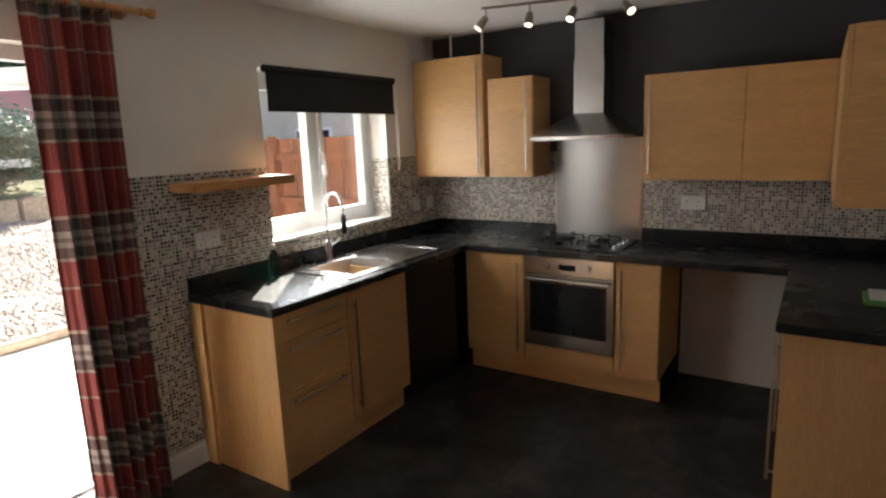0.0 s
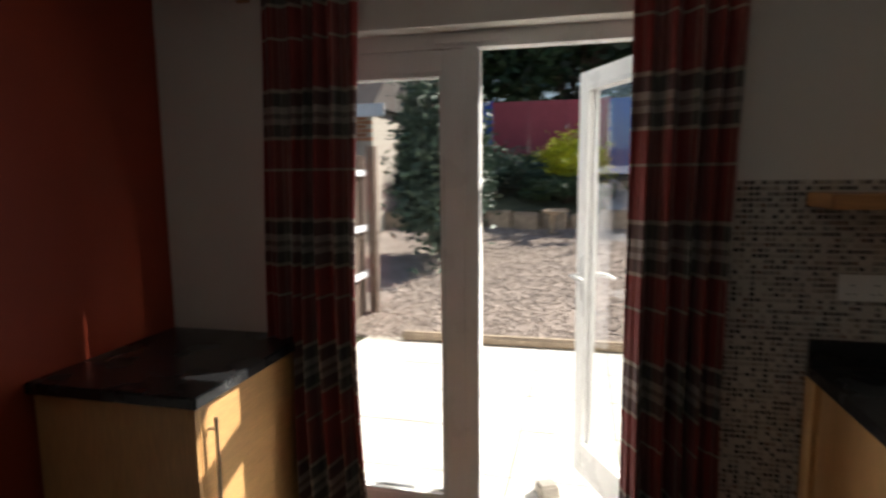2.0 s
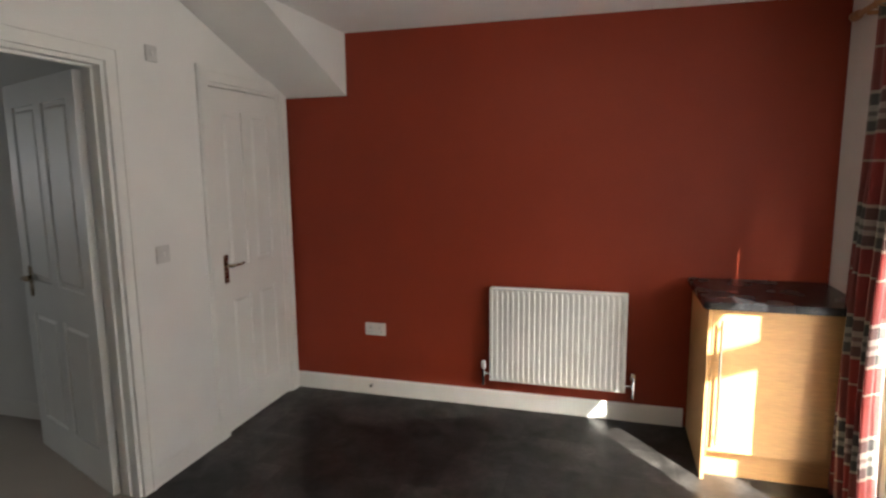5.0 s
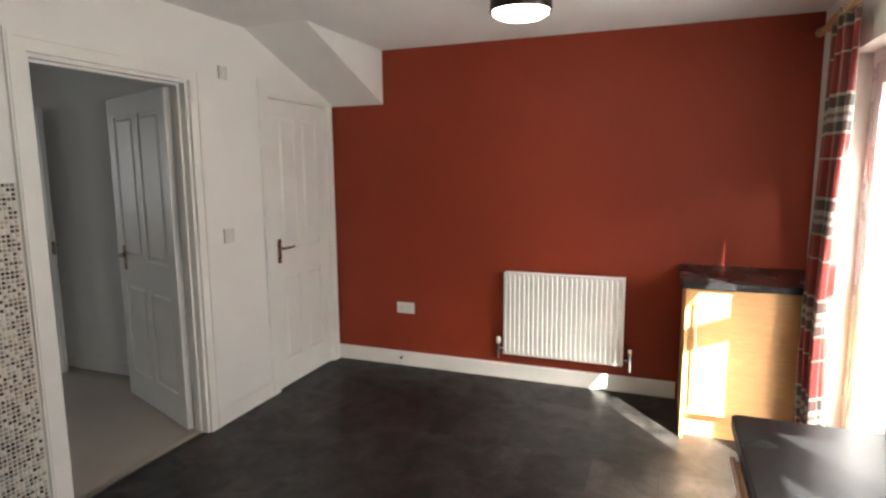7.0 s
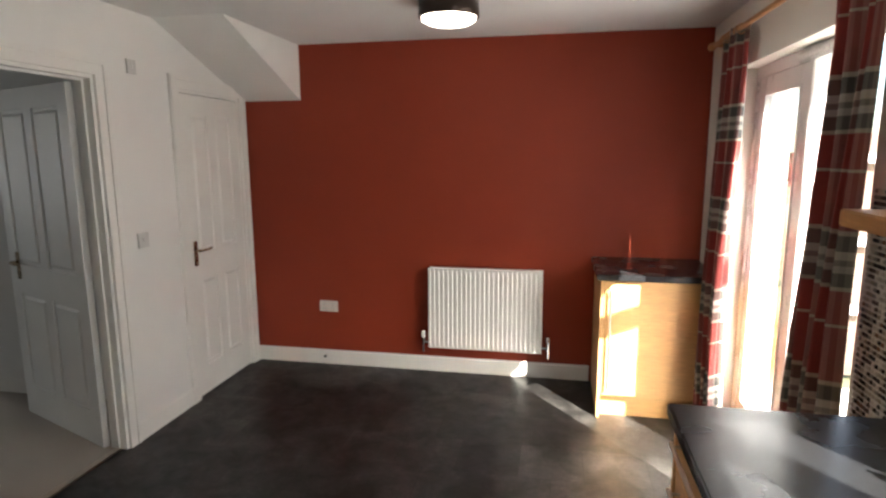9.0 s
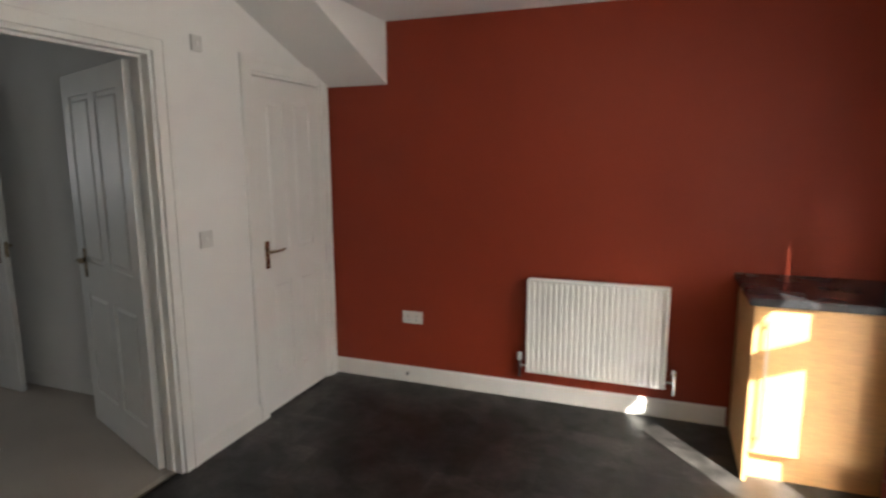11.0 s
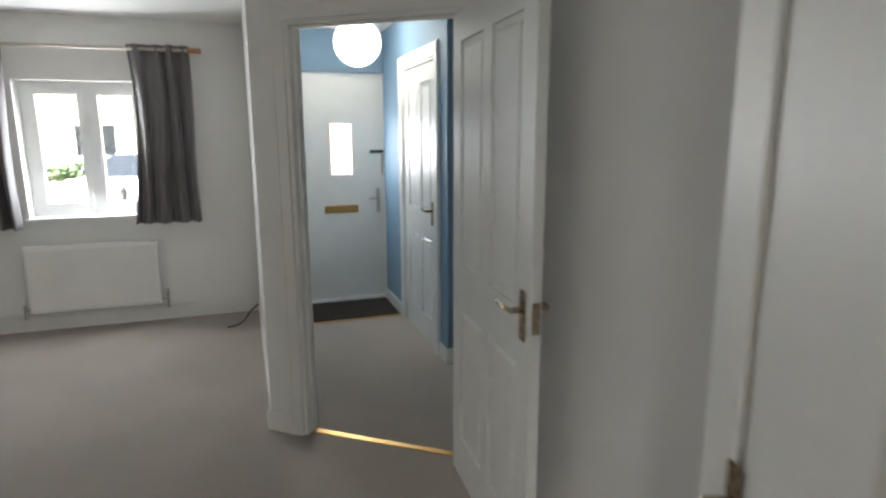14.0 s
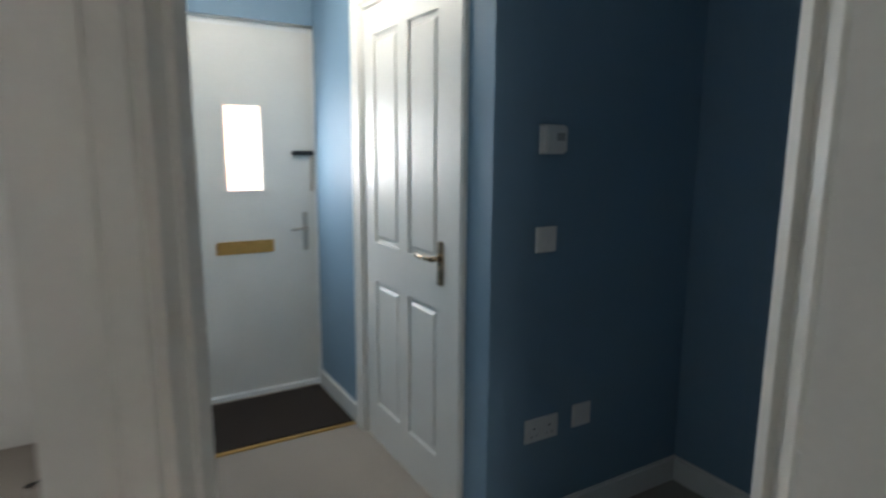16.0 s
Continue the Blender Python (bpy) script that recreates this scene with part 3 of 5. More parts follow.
# ---- patio doors and windows ----
X0, X1 = W - 0.17, W - 0.10
pf = structure("door_frame_patio", boxes((X0, X1, PY0, PY0 + 0.05, 0, PZ), (X0, X1, PY1 - 0.05, PY1, 0, PZ), (X0, X1, PY0 + 0.05, PY1 - 0.05, PZ - 0.06, PZ), (X0, X1, PY0 + 0.05, PY1 - 0.05, 0, 0.05)), UPVC, "white plastic patio door frame", "door frame")
tv = thing("trickle_vent", "white plastic trickle vent on the patio door frame", "vent", X1, 1.575, PZ - 0.035)
part("cover", box(0, 0.018, -0.14, 0.14, -0.012, 0.012, 0.004), UPVC, tv)


def glazed_leaf(parent, w, z0, z1, stile=0.095, bottom=0.16):
    """Glazed door leaf: hinge at local y 0, runs along local y."""
    t0, t1 = -0.03, 0.03
    f = part("leaf_frame", boxes((t0, t1, 0, stile, z0, z1), (t0, t1, w - stile, w, z0, z1), (t0, t1, stile, w - stile, z0, z0 + bottom), (t0, t1, stile, w - stile, z1 - stile, z1), bevel=0.004), UPVC, parent)
    b = 0.014
    part("bead", boxes(*[(s0, s1, *q) for s0, s1 in ((0.012, 0.034), (-0.034, -0.012)) for q in ((stile, stile + b, z0 + bottom, z1 - stile), (w - stile - b, w - stile, z0 + bottom, z1 - stile), (stile + b, w - stile - b, z0 + bottom, z0 + bottom + b), (stile + b, w - stile - b, z1 - stile - b, z1 - stile))]), UPVC, f)
    g = part("pane", box(-0.006, 0.006, stile + 0.001, w - stile - 0.001, z0 + bottom, z1 - stile), GLASS, parent, "clear glass pane")
    g.visible_shadow = False
    return f


pl = thing("patio_door_closed", "closed white plastic glazed patio door", "patio door", W - 0.135, PY0 + 0.05, 0)
glazed_leaf(pl, 0.645, 0.05, PZ - 0.06, 0.085)
part("meeting_stile", boxes((-0.035, 0.042, 0.645, 0.70, 0.05, PZ - 0.06), bevel=0.005), UPVC, pl)
po = thing("patio_door_open", "white plastic glazed patio door standing open outwards", "patio door", W - 0.155, PY1 - 0.05, 0, 180 - 62)
glazed_leaf(po, 0.715, 0.055, PZ - 0.065, 0.075)
hp = part("door_handle", boxes((-0.04, -0.03, 0.645, 0.675, 0.93, 1.15), (0.03, 0.04, 0.645, 0.675, 0.93, 1.15), bevel=0.003), UPVC, po)
bm = tube([(-0.04, 0.66, 1.06), (-0.085, 0.66, 1.06), (-0.09, 0.62, 1.06), (-0.088, 0.55, 1.055)], 0.009)
tube([(0.04, 0.66, 1.06), (0.085, 0.66, 1.06), (0.09, 0.62, 1.06), (0.088, 0.55, 1.055)], 0.009, bm=bm)
part("lever", bm, UPVC, hp, smooth=True)


def casement_window(name, x, y0, y1, z0, z1, mull, inward, label, opening):
    """Two-light plastic window across local y, mullion at mull."""
    s = 0.055
    w = thing(name, label, "window", x, y0, z0)
    w["kind"] = "structure"
    L, Hh, m = y1 - y0, z1 - z0, mull - y0
    fr = part("window_frame", boxes((-0.035, 0.035, 0, s, 0, Hh), (-0.035, 0.035, L - s, L, 0, Hh), (-0.035, 0.035, m - s / 2, m + s / 2, s, Hh - s), (-0.035, 0.035, s, L - s, 0, s), (-0.035, 0.035, s, L - s, Hh - s, Hh)), UPVC, w)
    for a, b in ((s, m - s / 2), (m + s / 2, L - s)):
        q = 0.045
        sash = part("sash", boxes((-0.03, 0.045 * 1, a, a + q, s, Hh - s), (-0.03, 0.045, b - q, b, s, Hh - s), (-0.03, 0.045, a + q, b - q, s, s + q), (-0.03, 0.045, a + q, b - q, Hh - s - q, Hh - s), bevel=0.004) if inward > 0 else
                    boxes((-0.045, 0.03, a, a + q, s, Hh - s), (-0.045, 0.03, b - q, b, s, Hh - s), (-0.045, 0.03, a + q, b - q, s, s + q), (-0.045, 0.03, a + q, b - q, Hh - s - q, Hh - s), bevel=0.004), UPVC, w)
        g = part("pane", box(-0.006, 0.006, a + q - 0.004, b - q + 0.004, s + q - 0.004, Hh - s - q + 0.004), GLASS, w, "clear glass pane")
        g.visible_shadow = False
        e = (b - q / 2) if opening == "left" else (a + q / 2)
    hy = m + inward * (s / 2 + 0.022)
    i = inward
    h = part("window_handle", box(min(i * 0.045, i * 0.06), max(i * 0.045, i * 0.06), hy - 0.012, hy + 0.012, Hh * 0.42, Hh * 0.42 + 0.07, 0.003), UPVC, w)
    part("lever", box(min(i * 0.06, i * 0.075), max(i * 0.06, i * 0.075), hy - 0.009, hy + 0.009, Hh * 0.42 - 0.075, Hh * 0.42 + 0.03, 0.004), UPVC, h)
    return w


casement_window("window_1", W - 0.19, KY0, KY1, KZ0 + 0.02, KZ1, 3.84, 1, "white plastic kitchen window", "left")
structure("window_sill_kitchen", box(W - 0.155, W + 0.015, KY0 - 0.0, KY1 + 0.0, KZ0, KZ0 + 0.02, 0.004), GLOSS, "white kitchen window sill", "window sill")
casement_window("window_2", F + 0.17, LY0, LY1, LZ0 + 0.025, LZ1, 3.27, -1, "white plastic living room window", "left")
structure("window_sill_living", box(F - 0.03, F + 0.135, LY0 - 0.03, LY1 + 0.03, LZ0, LZ0 + 0.025, 0.006), GLOSS, "white window board", "window sill")

# ---- mosaic tiles ----
PITCH, TS = 0.0185, 0.0128


def tile_mesh():
    t, d, b = TS / 2, 0.004, 0.0015
    v = [(-t, -t, 0), (t, -t, 0), (t, t, 0), (-t, t, 0), (-t + b, -t + b, d), (t - b, -t + b, d), (t - b, t - b, d), (-t + b, t - b, d)]
    f = [(0, 1, 5, 4), (1, 2, 6, 5), (2, 3, 7, 6), (3, 0, 4, 7), (4, 5, 6, 7)]
    return v, f


def tile_field(name, origin, along, normal, areas, mat, parent):
    """Joined tiles on a wall: areas of (u0, u1, z0, z1) from origin along a level way."""
    o, a, n = Vector(origin), Vector(along), Vector(normal)
    tv_, tf_ = tile_mesh()
    verts, faces = [], []
    up = Vector((0, 0, 1))
    flip = a.cross(up).dot(n) < 0
    for u0, u1, z0, z1 in areas:
        for i in range(int((u1 - u0) / PITCH)):
            for j in range(int((z1 - z0) / PITCH)):
                c = o + a * (u0 + (i + 0.5) * PITCH) + up * (z1 - (j + 0.5) * PITCH)
                k = len(verts)
                verts += [c + a * x + up * y + n * z for x, y, z in tv_]
                faces += [tuple(k + q for q in (f[::-1] if flip else f)) for f in tf_]
    me = bpy.data.meshes.new(name)
    me.from_pydata(verts, [], faces)
    me.materials.append(mat)
    ob = new(name, me)
    ob.parent = parent
    ob["kind"] = "stuff"
    return ob


TT = 1.515
gw = structure("wall_tiles_west", boxes((W, W + 0.004, 2.40, KY0, 0, TT), (W, W + 0.004, KY0, KY1, 0.9, KZ0), (W, W + 0.004, KY1, N, 0.9, TT), (W - 0.15, W, KY1 - 0.004, KY1, KZ0 + 0.02, TT)), GROUT, "brown, grey and cream mosaic wall tiles", "wall tiles")
tile_field("tiles", (W + 0.004, 0, 0), (0, 1, 0), (1, 0, 0), [(2.40, KY0, 0.116, TT), (KY0, KY1, 0.99, KZ0), (KY1, N, 0.99, TT)], TILE_ALL, gw)
tile_field("reveal_tiles", (W, KY1 - 0.004, 0), (-1, 0, 0), (0, -1, 0), [(0, 0.15, KZ0 + 0.02, TT)], TILE_ALL, gw)
gn = structure("wall_tiles_north", boxes((W + 0.004, E - 0.004, N - 0.004, N, 0.9, TT)), GROUT, "grey and cream mosaic wall tiles behind the hob", "wall tiles")
tile_field("tiles", (0, N - 0.004, 0), (1, 0, 0), (0, -1, 0), [(W + 0.01, 0.09, 0.99, TT), (0.70, E - 0.01, 0.99, TT)], TILE_ALL, gn)
ge = structure("wall_tiles_east", boxes((E - 0.004, E, DY1 + AW + 0.004, N - 0.004, 0, TT - 0.02)), GROUT, "mosaic wall tiles beside the living room door", "wall tiles")
TY0 = DY1 + AW + 0.012
NEAR = TY0 + 9 * PITCH
tile_field("tiles", (E - 0.004, 0, 0), (0, 1, 0), (-1, 0, 0), [(NEAR, 3.5, 0.116, TT - 0.02), (3.5, N - 0.01, 0.99, TT - 0.02), (TY0, NEAR, 0.116, TT - 0.02 - 33 * PITCH)], TILE_ALL, ge)


# ---- kitchen units ----
def bar_handle(parent, a, b, out, r=0.006):
    """Slim bar handle from a to b, standing off along out."""
    a, b, out = Vector(a), Vector(b), Vector(out)
    bm = rod(a + out, b + out, r, seg=10)
    d = (b - a) * 0.06
    for p in (a + d, b - d):
        rod(p, p + out, r * 0.8, seg=8, bm=bm)
    part("handle", bm, NICKEL, parent, "slim satin bar handle")


def base_unit(name, label, x, y, rz, w, fronts, depth=0.57, ends=(0, 0)):
    """Base unit: local x along the front, local y into the unit. fronts: (x0, x1, z0, z1, handle)."""
    u = thing(name, label, "kitchen unit", x, y, 0, rz, "kitchen base units")
    part("body", boxes((0, 0.018, 0.02, depth, 0.15, 0.87), (w - 0.018, w, 0.02, depth, 0.15, 0.87), (0.018, w - 0.018, 0.02, depth, 0.15, 0.168), (0.018, w - 0.018, depth - 0.012, depth, 0.168, 0.87)), OAK, u)
    part("plinth", boxes((0, w, 0.06, 0.078, 0, 0.15)), OAKH, u)
    for x0, x1, z0, z1, hd in fronts:
        d = part("door" if z1 - z0 > 0.4 else "drawer_front", box(x0 + 0.002, x1 - 0.002, 0, 0.019, z0 + 0.002, z1 - 0.002, 0.0015), OAK if z1 - z0 > 0.4 else OAKH, u)
        if hd == "left":
            bar_handle(d, (x0 + 0.04, 0, z0 + 0.05), (x0 + 0.04, 0, z1 - 0.05), (0, -0.028, 0))
        elif hd == "right":
            bar_handle(d, (x1 - 0.04, 0, z0 + 0.05), (x1 - 0.04, 0, z1 - 0.05), (0, -0.028, 0))
        elif hd == "top":
            bar_handle(d, (x0 + 0.05, 0, z1 - 0.04), (x1 - 0.05, 0, z1 - 0.04), (0, -0.028, 0))
    return u


# sink run: front faces +x, local x runs along +y
fx = W + 0.60
base_unit("drawer_unit", "maple drawer unit with bar handles beside the sink", fx, 2.75, 90, 0.48, [(0, 0.48, 0.15, 0.47, "top"), (0, 0.48, 0.47, 0.73, "top"), (0, 0.48, 0.73, 0.87, "top")])
base_unit("sink_unit", "maple unit under the sink with one door", fx, 3.23, 90, 0.52, [(0, 0.52, 0.15, 0.87, "left")])
ep = thing("end_panel", "tall maple end panel of the sink run", "panel", W, 2.73, 0)
part("panel", box(0.012, 0.605, 0, 0.018, 0, 0.87, 0.001), OAKV, ep)
part("filler", box(0.012, 0.10, -0.02, 0, 0, 0.87, 0.001), OAKV, ep)
# added black appliance, filling the plain black gap between sink unit and corner
dw = thing("dishwasher", "black appliance added to fill the black gap under the worktop", "dishwasher", fx - 0.03, 3.765, 0, 90)
part("body", box(0, 0.60, 0.03, 0.54, 0.03, 0.86, 0.004), BLACK, dw)
part("door", box(0.002, 0.598, 0, 0.028, 0.12, 0.74, 0.006), BLACK, dw)
part("control_panel", box(0.002, 0.598, 0, 0.028, 0.745, 0.858, 0.006), BLACK, dw)
part("kickboard", box(0.01, 0.59, 0.04, 0.06, 0, 0.115), BLACK, dw)
# hob run: front faces -y
fy = N - 0.59
base_unit("corner_unit", "maple base unit with a tall bar handle", -0.35, fy, 0, 0.44, [(0, 0.44, 0.15, 0.87, "right")])
base_unit("narrow_unit", "narrow maple base unit with a tall bar handle", 0.70, fy, 0, 0.26, [(0, 0.26, 0.15, 0.87, "left")])
ov = thing("oven_unit", "built-in stainless oven in a maple housing", "oven", 0.09, fy, 0)
part("housing", boxes((0, 0.008, 0.02, 0.56, 0.15, 0.87), (0.602, 0.61, 0.02, 0.56, 0.15, 0.87), (0.008, 0.602, 0.0, 0.56, 0.15, 0.262), (0.008, 0.602, 0.54, 0.56, 0.262, 0.87)), OAKH, ov)
part("plinth", boxes((0, 0.61, 0.06, 0.078, 0, 0.15)), OAKH, ov)
part("oven_body", boxes((0.01, 0.60, 0.03, 0.53, 0.27, 0.865)), BLACK, ov)
part("control_panel", box(0.01, 0.60, -0.012, 0.03, 0.755, 0.865, 0.003), STEEL, ov)
part("display", box(0.25, 0.36, -0.0145, -0.012, 0.79, 0.825), DARKGLASS, ov)
for kx in (0.17, 0.44):
    part("knob", rod((kx, -0.012, 0.81), (kx, -0.038, 0.81), 0.022, 0.018, 20), STEEL, ov)
od = part("oven_door", boxes((0.01, 0.60, -0.012, 0.03, 0.27, 0.36), (0.01, 0.60, -0.012, 0.03, 0.70, 0.75), (0.01, 0.05, -0.012, 0.03, 0.36, 0.70), (0.56, 0.60, -0.012, 0.03, 0.36, 0.70)), STEEL, ov)
part("oven_glass", box(0.05, 0.56, -0.010, 0.02, 0.36, 0.70), DARKGLASS, od)
bm = rod((0.03, -0.05, 0.725), (0.58, -0.05, 0.725), 0.011)
for kx in (0.06, 0.55):
    rod((kx, -0.05, 0.725), (kx, -0.012, 0.725), 0.008, bm=bm)
part("handle", bm, STEEL, od, smooth=False)
# peninsula side run along the east wall
pu = thing("side_unit", "maple base unit with a plain end panel", "kitchen unit", 1.62, 3.50, 0, 0, "kitchen base units")
part("end_panel", box(0, 0.69, 0, 0.018, 0, 0.87, 0.001), OAKV, pu)
part("body", boxes((0.02, 0.69, 0.018, 0.036, 0.0, 0.87), (0.06, 0.078, 0.036, 0.95, 0, 0.15), (0.02, 0.69, 0.93, 0.95, 0.0, 0.87)), OAK, pu)
for q in (0.04, 0.495):
    d = part("door", box(0, 0.019, q, q + 0.45, 0.152, 0.868, 0.0015), OAK, pu)
    bar_handle(d, (0, q + 0.04, 0.2), (0, q + 0.04, 0.82), (-0.028, 0, 0))

# worktop with a cut-out for the sink
HX0, HX1, HY0, HY1 = W + 0.15, W + 0.50, 3.40, 3.78
wt = thing("worktop", "black speckled laminate worktop with an upstand", "worktop", 0, 0, 0)
z0, z1 = 0.872, 0.910
xe = W + 0.62
bm = boxes((W + 0.004, xe, 2.715, HY0, z0, z1), (W + 0.004, HX0, HY0, HY1, z0, z1), (HX1, xe, HY0, HY1, z0, z1), (W + 0.004, xe, HY1, N - 0.61, z0, z1), (W + 0.004, E - 0.005, N - 0.61, N - 0.005, z0, z1), (1.60, E - 0.005, 3.46, N - 0.61, z0, z1))
part("top", bm, STONE, wt)
bm = boxes((xe, xe + 0.006, 2.715, N - 0.616, z0 + 0.004, z1 - 0.004), (xe, 1.594, N - 0.616, N - 0.61, z0 + 0.004, z1 - 0.004), (1.594, 1.60, 3.46, N - 0.616, z0 + 0.004, z1 - 0.004))
part("front_edge", bm, STONE, wt)
for q in ((W + 0.008, W + 0.026, 2.715, N - 0.012), (W + 0.026, 0.085, N - 0.027, N - 0.009), (0.705, E - 0.03, N - 0.027, N - 0.009), (E - 0.026, E - 0.008, 3.46, N - 0.012)):
    part("upstand", box(*q, z1, 0.995, 0.002), STONE, wt)
sk = thing("sink", "stainless steel sink with bowl and drainer", "sink", 0, 0, z1)
a0, a1, b0, b1 = W + 0.07, W + 0.56, 3.32, 4.22
part("rim", boxes((a0, a1, b0, HY0, 0, 0.005), (a0, HX0, HY0, HY1, 0, 0.005), (HX1, a1, HY0, HY1, 0, 0.005), (a0, a1, HY1, b1, 0, 0.005)), STEEL, sk)
bm = boxes((HX0, HX0 + 0.003, HY0, HY1, -0.16, 0.004), (HX1 - 0.003, HX1, HY0, HY1, -0.16, 0.004), (HX0 + 0.003, HX1 - 0.003, HY0, HY0 + 0.003, -0.16, 0.004), (HX0 + 0.003, HX1 - 0.003, HY1 - 0.003, HY1, -0.16, 0.004), (HX0, HX1, HY0, HY1, -0.163, -0.16))
part("bowl", bm, SATIN, sk)
part("waste", lathe([(0.04, -0.16), (0.04, -0.156), (0.028, -0.155)], at=((HX0 + HX1) / 2, 3.59, 0)), CHROME, sk)
bm = bmesh.new()
for k in range(9):
    box(a0 + 0.07 + k * 0.04, a0 + 0.085 + k * 0.04, HY1 + 0.06, b1 - 0.04, 0.005, 0.009, bm=bm)
part("drainer_ridges", bm, STEEL, sk)
part("drainer_lip", boxes((a0, a0 + 0.012, HY1 + 0.03, b1, 0.005, 0.012), (a1 - 0.012, a1, HY1 + 0.03, b1, 0.005, 0.012), (a0 + 0.012, a1 - 0.012, b1 - 0.012, b1, 0.005, 0.012)), STEEL, sk)
tp = thing("kitchen_tap", "tall chrome spring-neck kitchen tap", "tap", W + 0.115, 3.62, z1 + 0.005)
part("base", lathe([(0.027, 0), (0.027, 0.01), (0.022, 0.02), (0.022, 0.12), (0.018, 0.13)]), CHROME, tp, smooth=True)
bm = bmesh.new()
arc = [(0.0, 0, 0.13), (0, 0, 0.34)] + [(0.07 - 0.07 * math.cos(a), 0, 0.34 + 0.085 * math.sin(a)) for a in [k * math.pi / 8 for k in range(1, 9)]] + [(0.14, 0, 0.30)]
tube(arc, 0.007, bm=bm)
part("neck", bm, CHROME, tp, smooth=True)
bm = bmesh.new()
path = []
for k in range(0, 240):
    s = k / 239 * (len(arc) - 2) + 0.0
    i = min(int(s), len(arc) - 2)
    p = Vector(arc[i]).lerp(Vector(arc[i + 1]), s - i)
    path.append((p.x + 0.012 * math.cos(k * 0.9), p.y + 0.012 * math.sin(k * 0.9), p.z))
tube(path, 0.0018, 5, bm)
part("spring", bm, CHROME, tp)
part("spray_head", lathe([(0.010, 0.30), (0.016, 0.28), (0.018, 0.20), (0.014, 0.18)][::-1], at=(0.14, 0, 0)), BLACK, tp, "black spray head", smooth=True)
part("lever", tube([(0, 0.02, 0.09), (0.0, 0.05, 0.10), (0.01, 0.11, 0.125)], 0.006), CHROME, tp, smooth=True)
sb = thing("soap_bottle", "green washing-up liquid bottle", "bottle", W + 0.10, 3.20, z1)
part("bottle", lathe([(0.030, 0), (0.033, 0.005), (0.033, 0.09), (0.026, 0.12), (0.013, 0.14), (0.013, 0.155)]), SOAP, sb, smooth=True)
part("cap", lathe([(0.015, 0.155), (0.015, 0.175), (0.006, 0.18), (0.006, 0.195)]), PLASTIC, sb, smooth=True)
# hob
hb = thing("gas_hob", "black gas hob with steel knobs and pan supports", "hob", 0.10, N - 0.54, z1)
part("plate", box(0, 0.59, 0, 0.49, 0, 0.009, 0.003), BLACK, hb)
for hx, hy, r in ((0.15, 0.13, 0.035), (0.15, 0.36, 0.045), (0.40, 0.36, 0.035), (0.40, 0.13, 0.05)):
    bu = part("burner", lathe([(r, 0.009), (r, 0.018), (r * 0.8, 0.02), (r * 0.8, 0.026), (0.004, 0.027)], at=(hx, hy, 0)), BLACK, hb)
    bm = bmesh.new()
    for q in range(4):
        c, s_ = math.cos(q * math.pi / 2), math.sin(q * math.pi / 2)
        rod((hx + c * 0.02, hy + s_ * 0.02, 0.04), (hx + c * 0.105, hy + s_ * 0.105, 0.04), 0.005, seg=6, bm=bm)
        rod((hx + c * 0.105, hy + s_ * 0.105, 0.04), (hx + c * 0.105, hy + s_ * 0.105, 0.009), 0.005, seg=6, bm=bm)
    part("pan_support", bm, BLACK, hb)
for q in range(4):
    part("knob", lathe([(0.017, 0.009), (0.015, 0.03), (0.012, 0.031)], at=(0.545, 0.1 + q * 0.095, 0)), CHROME, hb)
sp = thing("splashback", "brushed steel splashback panel behind the hob", "splashback", 0.095, N - 0.012, 0.915)
part("sheet", box(0, 0.60, 0, 0.006, 0, 0.70, 0.001), BRUSHED, sp)
hd = thing("cooker_hood", "stainless steel chimney cooker hood", "cooker hood", 0.395, N - 0.005, 1.60)
bm = bmesh.new()
lo = [bm.verts.new(v) for v in ((-0.30, 0, 0.022), (-0.30, -0.48, 0.022), (0.30, -0.48, 0.022), (0.30, 0, 0.022))]
hi = [bm.verts.new(v) for v in ((-0.10, 0, 0.165), (-0.10, -0.22, 0.165), (0.10, -0.22, 0.165), (0.10, 0, 0.165))]
for k in range(4):
    bm.faces.new((lo[k], lo[(k + 1) % 4], hi[(k + 1) % 4], hi[k]))
bm.faces.new(hi), bm.faces.new(lo[::-1])
bmesh.ops.recalc_face_normals(bm, faces=bm.faces[:])
part("canopy", bm, STEEL, hd)
part("rim", box(-0.30, 0.30, -0.48, 0, 0, 0.022, 0.002), STEEL, hd)
part("filter", boxes((-0.25, -0.005, -0.42, -0.06, -0.004, 0), (0.005, 0.25, -0.42, -0.06, -0.004, 0)), SEAL, hd)
part("chimney", boxes((-0.10, 0.10, -0.22, 0, 0.165, 0.50), (-0.094, 0.094, -0.214, 0, 0.50, 0.745)), STEEL, hd)


def wall_unit(name, label, x, y, rz, w, z0, z1, doors, depth=0.29):
    u = thing(name, label, "wall unit", x, y, z0, rz, "kitchen wall units")
    h = z1 - z0
    part("body", boxes((0, 0.018, 0.02, depth + 0.012, 0, h), (w - 0.018, w, 0.02, depth + 0.012, 0, h), (0.018, w - 0.018, 0.02, depth + 0.012, 0, 0.018), (0.018, w - 0.018, 0.02, depth + 0.012, h - 0.018, h), (0.018, w - 0.018, depth, depth + 0.012, 0.018, h - 0.018)), OAK, u)
    for x0, x1, hd_ in doors:
        d = part("door", box(x0 + 0.0015, x1 - 0.0015, 0, 0.019, 0.0015, h - 0.0015, 0.0015), OAKH, u)
        if hd_:
            xx = x0 + 0.04 if hd_ == "left" else x1 - 0.04
            bar_handle(d, (xx, 0, 0.04), (xx, 0, h - 0.04), (0, -0.026, 0))
    return u


